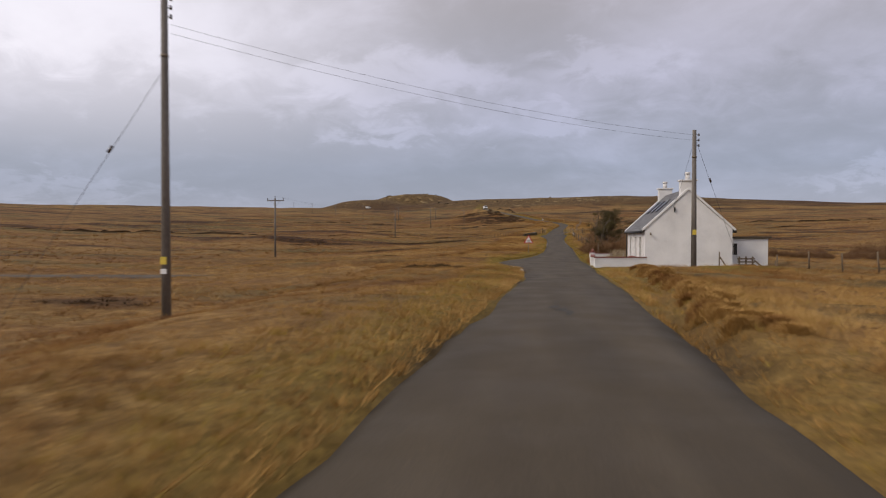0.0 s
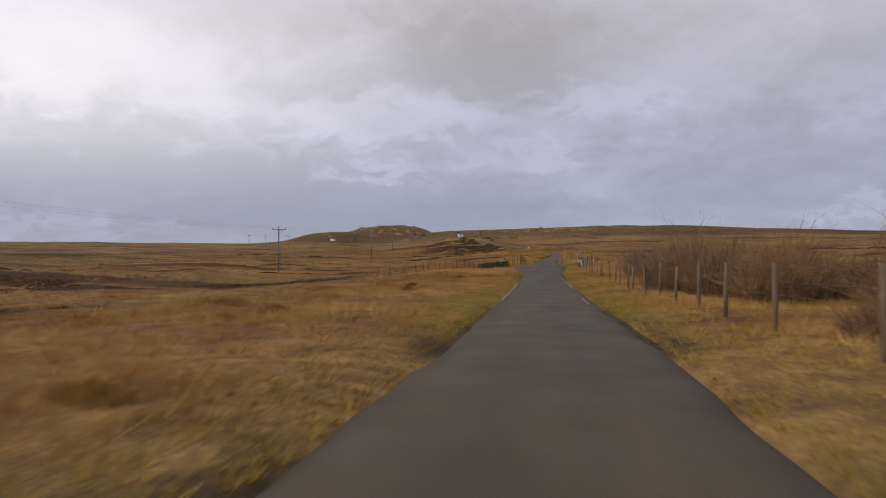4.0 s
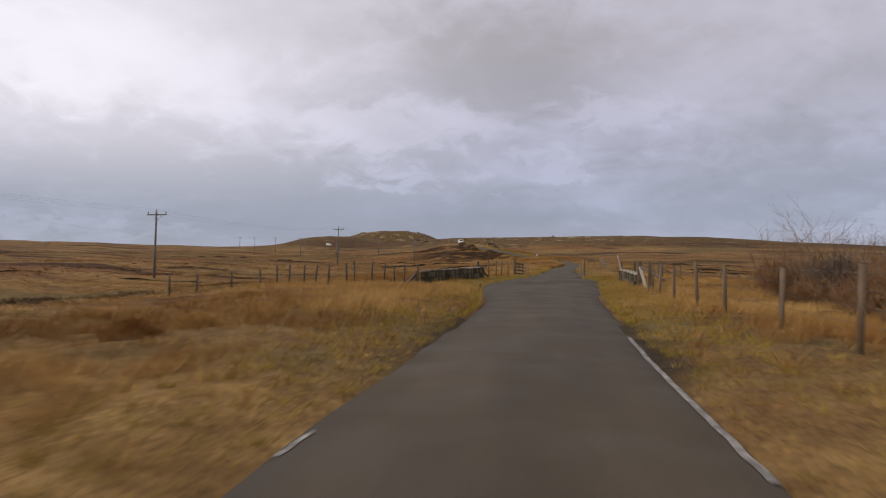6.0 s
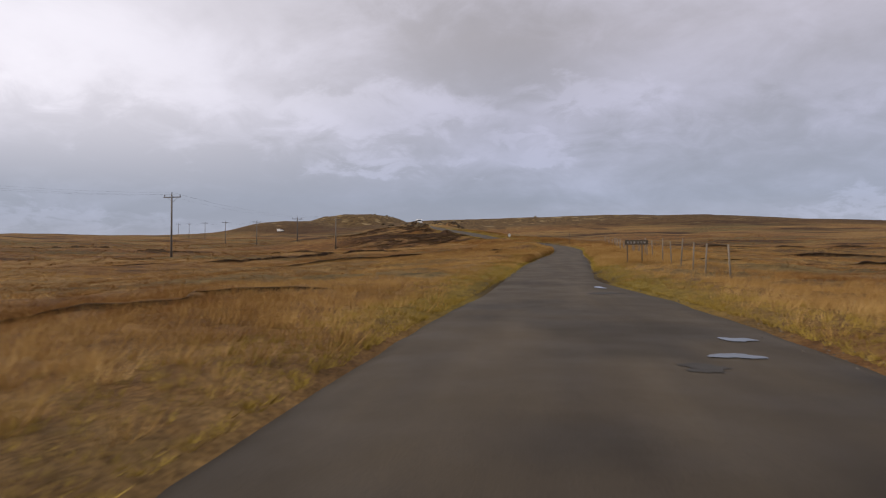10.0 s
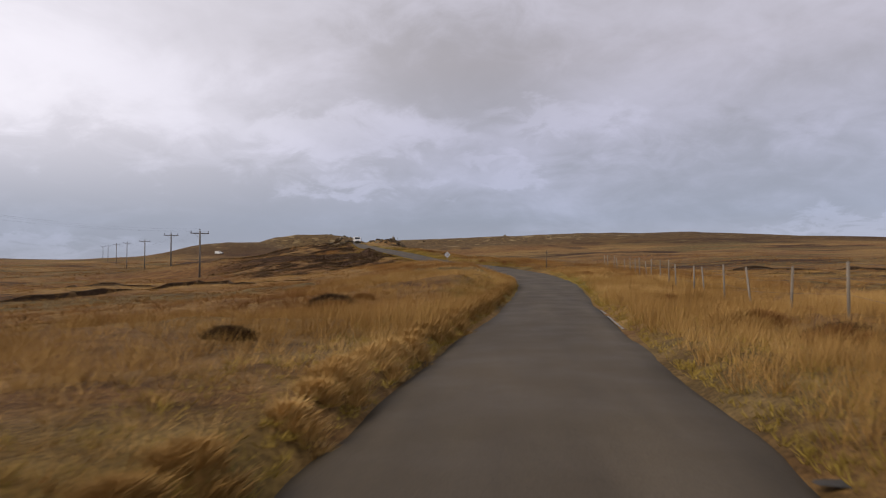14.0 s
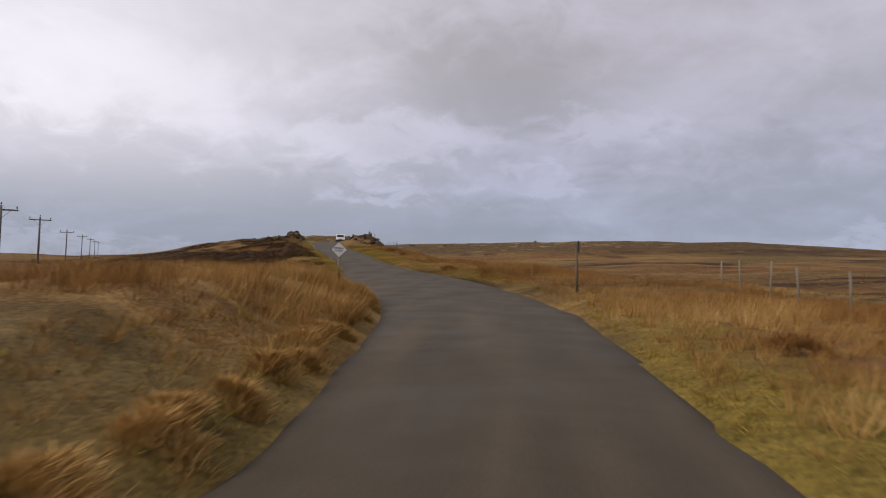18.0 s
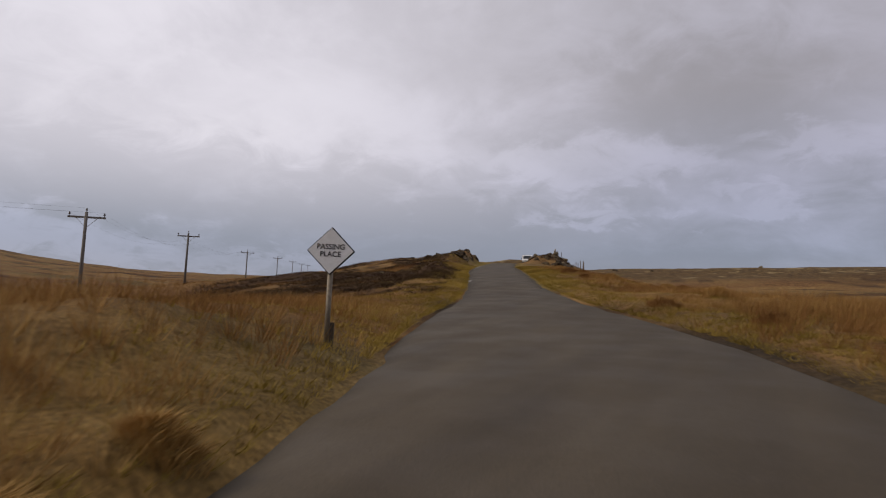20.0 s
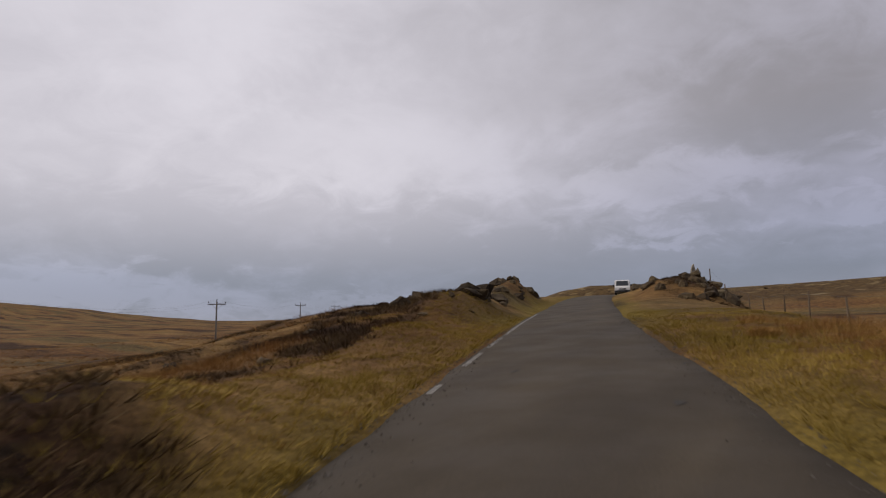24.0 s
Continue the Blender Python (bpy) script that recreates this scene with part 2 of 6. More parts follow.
# y, left and right road edge from the driven line
ROAD_EDGE = ((-300, -1.7, 1.9), (10, -1.6, 1.85), (30, -1.5, 2.2), (42, -2.2, 2.2), (46, -3.6, 2.1), (56, -5.0, 2.0), (60, -3.6, 1.9), (68, -2.3, 1.85), (80, -1.8, 1.75), (108, -1.9, 1.68),
             (127, -1.95, 1.5), (139, -2.0, 1.65), (147, -2.9, 2.1), (155, -3.5, 2.5), (163, -3.05, 3.1), (167, -2.85, 2.9), (170, -2.4, 2.5), (173, -2.1, 2.1),
             (177, -2.2, 2.2), (182, -2.2, 2.2), (187, -2.5, 3.6), (193, -2.55, 3.7), (199, -2.4, 3.1), (207, -2.05, 1.5),
             (227, -2.0, 1.8), (240, -2.0, 1.5), (252, -1.95, 1.35), (265, -1.6, 1.85), (275, -1.5, 2.5), (284, -1.35, 3.8),
             (295, -1.95, 4.0), (301, -2.3, 3.8), (308, -1.75, 2.4), (315, -1.75, 1.75), (324, -1.85, 1.85), (333, -2.2, 1.95), (347, -2.1, 1.9), (365, -1.9, 1.8), (4800, -1.7, 1.7))


def smooth_table(rows, k, sigma):
    ys = np.arange(-300, 500.0, 1.0)
    v = np.interp(ys, [r[0] for r in rows], [r[k] for r in rows])
    g = np.exp(-0.5 * (np.arange(-20, 21) / sigma) ** 2)
    pad = np.pad(v, 20, mode="reflect", reflect_type="odd")
    return ys, np.convolve(pad, g / g.sum(), "valid")


LINE_X, LINE_Z = smooth_table(ROAD_LINE, 1, 5.0), smooth_table(ROAD_LINE, 2, 5.0)
EDGE_L, EDGE_R = smooth_table(ROAD_EDGE, 1, 1.5), smooth_table(ROAD_EDGE, 2, 1.5)


def road_x(y):
    return np.interp(y, *LINE_X)


def road_z(y):
    return np.interp(y, *LINE_Z)


def road_cos(y):
    return 1 / np.hypot(1, (road_x(y + 1) - road_x(y - 1)) / 2)


def smooth(v, a, b):
    t = np.clip((v - a) / (b - a), 0, 1)
    return t * t * (3 - 2 * t)


def bump(x, y, cx, cy, sx, sy, h, turn=0.0, p=2.0):
    c, s = math.cos(radians(turn)), math.sin(radians(turn))
    u, v = ((x - cx) * c + (y - cy) * s) / sx, (-(x - cx) * s + (y - cy) * c) / sy
    return h * np.exp(-((u * u + v * v) ** (p / 2)))


LATTICE = np.random.RandomState(4).rand(256, 256)


def lumps(x, y, size):
    """Smooth random heights, -1 to 1, of the given size in metres."""
    u, v = np.asarray(x, float) / size, np.asarray(y, float) / size
    i, j = np.floor(u).astype(int), np.floor(v).astype(int)
    a, b = u - i, v - j
    a, b = a * a * (3 - 2 * a), b * b * (3 - 2 * b)
    g = LATTICE
    i0, i1, j0, j1 = i % 256, (i + 1) % 256, j % 256, (j + 1) % 256
    top = g[i0, j0] * (1 - a) + g[i1, j0] * a
    low = g[i0, j1] * (1 - a) + g[i1, j1] * a
    return (top * (1 - b) + low * b) * 2 - 1


def off_road(x, y):
    """Metres outside the road's edge; negative on the road."""
    d = (x - road_x(y)) * road_cos(y)
    return np.maximum(np.interp(y, *EDGE_L) - d, d - np.interp(y, *EDGE_R)), d


# the side road that leaves to the west
SIDE_LINE = ((-400, 60), (-60, 47), (-50, 47), (-20, 50), (-5, 52.8), (3, 54))


def side_off(x, y):
    mid = np.interp(x, [p[0] for p in SIDE_LINE], [p[1] for p in SIDE_LINE])
    return np.where(x < 6, np.abs(y - mid) - 2.5, 99.0)


def side_z(x):
    return -0.66 - 1.0 * smooth(-x, 0.5, 13) + 0.02 * np.maximum(-x - 60, 0)


def heather_face(x, y):
    """Metres north of the brow of the heather face."""
    return (x + 10.7) * 0.34 + (y - 329.9) * 0.94


def heather_mound(x, y):
    """The dark heather mound that runs off from the verge below the crest."""
    ax, ay, bx, by = -10.8, 330.0, -30.0, 337.0
    k = np.clip(((x - ax) * (bx - ax) + (y - ay) * (by - ay)) / ((bx - ax) ** 2 + (by - ay) ** 2), 0, 1)
    off = np.hypot(x - ax - k * (bx - ax), y - ay - k * (by - ay))
    return (0.42 - 0.10 * k) * np.exp(-((off / 2.6) ** 2)) + 0.26 * np.exp(-(np.hypot(x - ax, y - ay) / 1.5) ** 2)


def ground(x, y):
    x, y = np.asarray(x, float), np.asarray(y, float)
    e, d = off_road(x, y)
    r = np.hypot(x, y - 60)
    rise = np.where(r > 60, np.sqrt((r - 60) ** 2 + 900) - 30, 0)
    far = np.minimum(rise, 1700) - np.maximum(rise - 2000, 0) * 0.35
    base = -0.85 + 0.047 * far
    base = base + bump(x, y, 60, 690, 290, 120, 13.5) + bump(x, y, 110, 650, 120, 90, 3.5)
    base = base + np.maximum(bump(x, y, -142, 775, 50, 80, 15.2, 0, 5), bump(x, y, -170, 712, 40, 90, 8.6, 0, 4)) + bump(x, y, -62, 690, 60, 80, 2.8) + bump(x, y, -1390, 960, 270, 260, 36) + bump(x, y, -800, 1080, 420, 420, -3)
    rough = smooth(e, 3, 60)
    base = base + rough * (lumps(x, y, 31) * 0.9 + lumps(x + 7, y, 11) * 0.35) + smooth(r, 250, 900) * (lumps(x, y, 190) * 3.0 + lumps(x, y, 75) * 1.3)
    base = base - 0.75 * smooth(-x, 3, 11) * (1 - smooth(-x, 70, 160)) * smooth(y, -120, -60) * (1 - smooth(y, 70, 120))
    # turf stands in a low step over the asphalt on the last straight and inside the bend
    step = smooth(y, 222, 232) * (1 - smooth(y, 288, 298)) * np.where(d < 0, 1.0, 0.45)
    verge = road_z(y) + (0.10 + 0.14 * step) * smooth(e, 0.0, 0.8 - 0.45 * step) + smooth(e, 0.3, 2.0) * (0.10 * lumps(x, y, 2.3) + 0.06 * lumps(x, y, 0.9))
    reach = 34 - 20 * smooth(-d, 0, 3) * (smooth(y, 296, 312) * 1.25 + 1 - smooth(y, 20, 60)) - 16 * smooth(d, 0, 3) * smooth(y, 305, 325)
    z = verge + (base - verge) * np.maximum(smooth(e, 2.0, reach), smooth(y, 425, 520))
    # the spur that the road climbs: nearly level ground west of it, ending in a brow
    level = smooth(y, 294, 312) * (d < 0) * (1 - smooth(e, 13 + 14 * smooth(y, 326, 340), 32 + 26 * smooth(y, 326, 340))) * (1 - smooth(y, 352, 374))
    z = z + level * np.maximum(road_z(y) - 0.12 - 0.06 * e - z, 0)
    # banks and knolls beside the climbing bend
    bank = heather_mound(x, y) + bump(x, y, -18.0, 343.5, 3, 6, 0.5, 20) + bump(x, y, -19.5, 351, 3.6, 7, 0.95, 18)
    bank = bank + bump(x, y, -23.0, 363.5, 4.0, 6, 1.7, 15) + bump(x, y, -13.0, 370.5, 3.6, 6, 1.25) + bump(x, y, -18.5, 388, 5, 8, 0.8)
    bank = bank + 0.60 * (d < 0) * smooth(y, 247, 259) * (1 - smooth(y, 292, 304)) * (1 - smooth(e, 4, 13))
    z = z + bank * smooth(e, 0.4, 2.6) * (1 + 0.3 * lumps(x, y, 3.1))
    table = bump(x, y, -29, 368, 10, 22, 1.0, 15, 4) * smooth(-d, 3.5, 7)
    z = z + table * np.maximum(14.5 + 0.5 * lumps(x, y, 6.1) + 0.3 * lumps(x, y, 2.7) - z, 0)
    # small humps, the burn under the bridge, the ditch by the first verge
    z = z + smooth(e, 1.5, 6) * (0.16 * lumps(x + 3, y + 5, 4.1) + 0.09 * lumps(x, y, 1.7))
    burn = np.exp(-(((y - 152.5 + 0.10 * (x - 4)) / 2.0) ** 2)) * smooth(e, 1.2, 4.5) * (1 - smooth(e, 40, 80))
    z = z - 1.3 * burn
    lip = e - np.interp(y, (10, 14, 21, 33), (0.35, 0.55, 1.15, 1.55))
    z = z + (0.16 * smooth(lip, -0.1, 0.25) * (1 - smooth(lip, 2, 6)) - 0.16 * np.exp(-(((lip + 0.3) / 0.28) ** 2))) * (d > 0) * smooth(y, 4, 10) * (1 - smooth(y, 34, 40))
    flat = (1 - smooth(np.abs(x - 10.5), 6.5, 10)) * (1 - smooth(np.abs(y - 54), 8, 12)) * smooth(e, 0.05, 0.45)
    z = z + flat * (-0.88 - z)
    side = side_off(x, y)
    z = np.where(x < road_x(y), z + (1 - smooth(side, 0.0, 2.5)) * (side_z(x) - z), z)
    z = np.where((side < 0.02) & (x < road_x(y)), side_z(x) - 0.10, z)
    return np.where((e < 0.02) & (y < 472), road_z(y) - 0.10, z)


def gz(x, y):
    return float(ground(np.array([x]), np.array([y]))[0])


def mesh_object(name, verts, faces, mat=None, parent=None, label="", smooth_faces=False):
    me = bpy.data.meshes.new(name)
    me.from_pydata(verts, [], faces)
    if smooth_faces:
        me.polygons.foreach_set("use_smooth", [True] * len(me.polygons))
    me.update()
    ob = new(name, me)
    if mat:
        me.materials.append(mat)
    if parent:
        ob.parent = parent
    if label:
        ob["label"] = label
    return ob


def quad_grid(nu, nv):
    i, j = np.meshgrid(np.arange(nu - 1), np.arange(nv - 1), indexing="ij")
    a = (i * nv + j).ravel()
    return np.stack([a, a + nv, a + nv + 1, a + 1], 1)


def fast_mesh(name, verts, quads, mat, smooth_faces=True):
    """A large mesh from arrays of quads or triangles."""
    k = quads.shape[1]
    me = bpy.data.meshes.new(name)
    me.vertices.add(len(verts))
    me.vertices.foreach_set("co", np.asarray(verts, np.float32).ravel())
    me.loops.add(quads.size)
    me.loops.foreach_set("vertex_index", quads.astype(np.int32).ravel())
    me.polygons.add(len(quads))
    me.polygons.foreach_set("loop_start", np.arange(0, quads.size, k, dtype=np.int32))
    me.polygons.foreach_set("use_smooth", np.full(len(quads), smooth_faces))
    me.update(calc_edges=True)
    me.materials.append(mat)
    return me


def moor_material():
    m, nt, b = material("moor", 0.95, 0, 0.1)
    N, ln = nt.nodes.new, nt.links.new
    pos = N("ShaderNodeNewGeometry").outputs["Position"]

    def tex(scale, detail, stretch=(1, 1, 1)):
        mp = N("ShaderNodeMapping")
        mp.inputs[3].default_value = stretch
        ln(pos, mp.inputs[0])
        n = N("ShaderNodeTexNoise")
        n.inputs["Scale"].default_value, n.inputs["Detail"].default_value = scale, detail
        n.inputs["Roughness"].default_value = 0.6
        ln(mp.outputs[0], n.inputs["Vector"])
        return n.outputs[0]

    def ramp(v, *stops):
        r = N("ShaderNodeValToRGB")
        els = r.color_ramp.elements
        while len(els) < len(stops):
            els.new(0.5)
        for e, (p, c) in zip(els, stops):
            e.position, e.color = p, (*c, 1)
        ln(v, r.inputs[0])
        return r.outputs[0]

    def mix(f, a, c):
        n = N("ShaderNodeMix")
        n.data_type = "RGBA"
        ln(f, n.inputs[0]), ln(a, n.inputs[6]), ln(c, n.inputs[7])
        return n.outputs[2]

    straw = ramp(tex(1.3, 8), (0.30, (0.115, 0.066, 0.026)), (0.5, (0.220, 0.132, 0.050)), (0.70, (0.345, 0.222, 0.088)))
    rust = ramp(tex(0.8, 8), (0.32, (0.076, 0.037, 0.018)), (0.5, (0.152, 0.079, 0.032)), (0.68, (0.235, 0.134, 0.054)))
    heath = ramp(tex(2.1, 9), (0.33, (0.020, 0.012, 0.008)), (0.5, (0.051, 0.027, 0.016)), (0.72, (0.115, 0.065, 0.030)))
    green = ramp(tex(1.7, 7), (0.30, (0.112, 0.083, 0.015)), (0.7, (0.248, 0.180, 0.039)))
    olive = ramp(tex(1.0, 8), (0.32, (0.064, 0.047, 0.020)), (0.5, (0.124, 0.089, 0.038)), (0.70, (0.212, 0.151, 0.066)))
    col = mix(ramp(tex(0.045, 6, (0.5, 1.5, 1)), (0.42, (0, 0, 0)), (0.58, (1, 1, 1))), straw, rust)
    col = mix(ramp(tex(0.031, 6, (0.4, 1.9, 1)), (0.48, (0, 0, 0)), (0.60, (1, 1, 1))), col, olive)
    dark_far = ramp(tex(0.028, 7, (0.35, 1.6, 1)), (0.565, (0, 0, 0)), (0.60, (1, 1, 1)))
    zone = N("ShaderNodeVertexColor")
    zone.layer_name = "zone"
    sep = N("ShaderNodeSeparateColor")
    ln(zone.outputs[0], sep.inputs[0])
    gate = N("ShaderNodeMath")
    gate.operation = "MULTIPLY"
    ln(dark_far, gate.inputs[0]), ln(sep.outputs[2], gate.inputs[1])
    col = mix(gate.outputs[0], col, heath)
    col = mix(sep.outputs[0], col, heath)
    col = mix(sep.outputs[1], col, green)
    rocky = N("ShaderNodeVertexColor")
    rocky.layer_name = "rocky"
    crag = ramp(tex(0.22, 9, (0.6, 0.6, 1.6)), (0.34, (0.045, 0.027, 0.014)), (0.45, (0.16, 0.105, 0.044)), (0.52, (0.055, 0.034, 0.018)), (0.60, (0.20, 0.14, 0.065)), (0.70, (0.36, 0.29, 0.17)))
    col = mix(rocky.outputs[0], col, crag)
    soil_mask = N("ShaderNodeVertexColor")
    soil_mask.layer_name = "soil"
    col = mix(soil_mask.outputs[0], col, ramp(tex(9, 6), (0.3, (0.022, 0.015, 0.009)), (0.7, (0.075, 0.054, 0.034))))
    grain = N("ShaderNodeMix")
    grain.data_type, grain.blend_type = "RGBA", "MULTIPLY"
    grain.inputs[0].default_value = 1
    ln(col, grain.inputs[6])
    ln(ramp(tex(17, 5, (1, 1, 0.5)), (0.32, (0.55, 0.53, 0.50)), (0.5, (1.0, 1.0, 1.0)), (0.68, (1.45, 1.42, 1.3))), grain.inputs[7])
    ln(grain.outputs[2], b.inputs["Base Color"])
    bm = N("ShaderNodeBump")
    bm.inputs["Strength"].default_value, bm.inputs["Distance"].default_value = 0.9, 0.25
    ln(tex(3.0, 8), bm.inputs["Height"])
    ln(bm.outputs[0], b.inputs["Normal"])
    return m


MOOR = moor_material()


def heather_zone(x, y):
    """Where dark heather and bare peat grow, 0 to 1."""
    e, d = off_road(x, y)
    knoll = bump(x, y, -20, 348, 5, 12, 1.7, 20, 4) + bump(x, y, -29, 360, 12, 20, 1.3, 15, 4) + bump(x, y, -14, 373, 5, 10, 0.7)
    patch = lumps(x * 0.35 + 40, y, 9) * 0.6 + lumps(x * 0.6, y + 3, 3.7) * 0.5
    streak = smooth(patch, 0.42, 0.62) * smooth(e, 10, 20) * 0.9
    n = heather_face(x, y) + 0.5 * lumps(x, y, 2.7)
    slope = smooth(heather_mound(x, y) + 0.12 * lumps(x, y, 1.9), 0.12, 0.34) * (1 - smooth(n, -0.5, 0.6))
    spotty = smooth(lumps(x, y, 1.3) * 0.55 + lumps(x, y, 2.9) * 0.5 + 0.28, -0.1, 0.45)
    slope = slope + 0.95 * (d < 0) * smooth(y + 0.2 * e, 307, 312) * (1 - smooth(n, -0.5, 0.6)) * smooth(e + 0.3 * lumps(x, y, 1.7), 0.75, 1.4) * (1 - smooth(e, 16, 24)) * np.maximum(spotty, 0.85 * smooth(n, -7, -4))
    crags = bump(x, y, -18.0, 343, 3.2, 6, 1.0, 20) + bump(x, y, -19.5, 351, 3.8, 8, 1.0, 18) + bump(x, y, -23.0, 363.5, 4.2, 7, 1.0, 15) + bump(x, y, -13.0, 370.5, 3.2, 5, 0.8)
    slope = slope + smooth(crags, 0.25, 0.6) * smooth(e, 2.2, 3.2) * smooth(lumps(x, y, 1.3) * 0.6 + lumps(x, y, 3.1) * 0.5 + 0.3, -0.05, 0.3)
    slope = slope + bump(x, y, -54, 360, 4, 15, 1.0, 38, 4) * smooth(lumps(x, y, 3.2) + 0.4, -0.1, 0.4)
    # moor darkened from the bend on: wet ground, and duller daylight painted in
    wet_dim = 0.4 * smooth(y, 292, 320) * smooth(e, 5, 12) * smooth(lumps(x, y, 15) + lumps(x, y, 5.3) * 0.6 + 0.1, 0, 0.9) * (1 - smooth(y, 420, 520))
    mottle = smooth(lumps(x, y, 1.3) * 0.8 + lumps(x, y, 2.9) * 0.6 + 0.12 * knoll, -0.1, 0.5)
    ridge = 0.9 * smooth(y, 570, 620) * (1 - smooth(y, 740, 800)) * smooth(x, -230, -180) * smooth(lumps(x, y * 2.2, 60) + 0.6 * lumps(x, y * 2, 23) + 0.35 * lumps(x, y, 7) + 0.55, 0, 0.5)
    return np.clip(ridge + wet_dim + slope + np.minimum(knoll, 1) * smooth(e, 2.0, 3.6) * mottle + streak, 0, 1)


def build_ground():
    step = [0.0]
    while step[-1] < 4200:
        step.append(step[-1] + (0.4 if step[-1] < 12 else 0.4 + (step[-1] - 12) * 0.055))
    lat = np.array([-s for s in step[:0:-1]] + step)
    ys = list(np.arange(-20, 345, 0.9)) + [345.0]
    while ys[-1] < 4600:
        ys.append(ys[-1] + 0.9 + (ys[-1] - 345) * 0.035)
    back = [-20.9]
    while back[-1] > -2500:
        back.append(back[-1] - 1.5 - (-20 - back[-1]) * 0.12)
    ys = np.array(back[::-1] + ys)
    Y, D = np.meshgrid(ys, lat, indexing="ij")
    X = road_x(np.clip(Y, -299, 499)) + D / road_cos(np.clip(Y, -298, 498))
    Z = ground(X, Y)
    v = np.stack([X, Y, Z], -1).reshape(-1, 3)
    me = fast_mesh("ground", v, quad_grid(len(ys), len(lat))[:, ::-1], MOOR)
    e, d = off_road(X, Y)
    col = np.ones((len(v), 4), np.float32)
    col[:, 0] = heather_zone(X, Y).ravel()
    wide = 1 - 0.3 * smooth(Y, 300, 316) + 0.5 * (1 - smooth(Y, 34, 44)) * smooth(Y, 12, 20)
    green = (1 - smooth(e + 0.7 * lumps(X, Y, 3.0), 0.5 * wide, 2.3 * wide)) * np.maximum(smooth(lumps(X, Y, 17) + 0.25, -0.3, 0.5), smooth(wide, 1.2, 2))
    green = np.maximum(green, (1 - smooth(np.hypot(X - 9, Y - 41) + 2 * lumps(X, Y, 3.3), 5, 10)) * smooth(X, 3, 5))
    green = green * (1 - (0.62 + 0.2 * lumps(X, Y, 5.0)) * np.where(d > 0, 1 - smooth(Y, 33, 41), 0.55 - 0.55 * smooth(Y, 42, 52)))
    col[:, 1] = np.clip(green, 0, 1).ravel() * 0.9
    col[:, 2] = smooth(e, 8, 40).ravel()
    layer = me.color_attributes.new("zone", "FLOAT_COLOR", "POINT")
    layer.data.foreach_set("color", col.ravel())
    crag = bump(X, Y, -150, 755, 95, 75, 1.0, 0, 4) + bump(X, Y, -20, 650, 85, 60, 0.8, 0, 4) + bump(X, Y, -180, 705, 62, 85, 0.9, 0, 4) + bump(X, Y, 120, 640, 110, 45, 0.7, 0, 4)
    rough = np.repeat(np.clip(crag, 0, 1).reshape(-1, 1), 4, 1).astype(np.float32)
    rough[:, 3] = 1
    me.color_attributes.new("rocky", "FLOAT_COLOR", "POINT").data.foreach_set("color", rough.ravel())
    bare = smooth(Y, 222, 232) * (1 - smooth(Y, 288, 298))
    soil = (1 - smooth(e + 0.25 * lumps(X, Y, 1.3), 0.05, 0.42)) * smooth(lumps(X, Y, 4.3) - 0.15 - 0.4 * bare, 0, 0.6)
    corner = (1 - smooth(np.abs(Y - 41), 3.5, 6)) * (d < 0) * (1 - smooth(e + 0.5 * lumps(X, Y, 1.1), 0.35, 0.95))
    soil = np.maximum(soil, corner * smooth(lumps(X, Y, 1.6), -0.7, 0.1))
    shade = np.repeat(np.clip(soil, 0, 1).reshape(-1, 1), 4, 1).astype(np.float32)
    shade[:, 3] = 1
    me.color_attributes.new("soil", "FLOAT_COLOR", "POINT").data.foreach_set("color", shade.ravel())
    return tagged(new("ground", me), "rolling moorland of straw grass, rust bracken and dark heather", "ground", kind="structure")


build_ground()


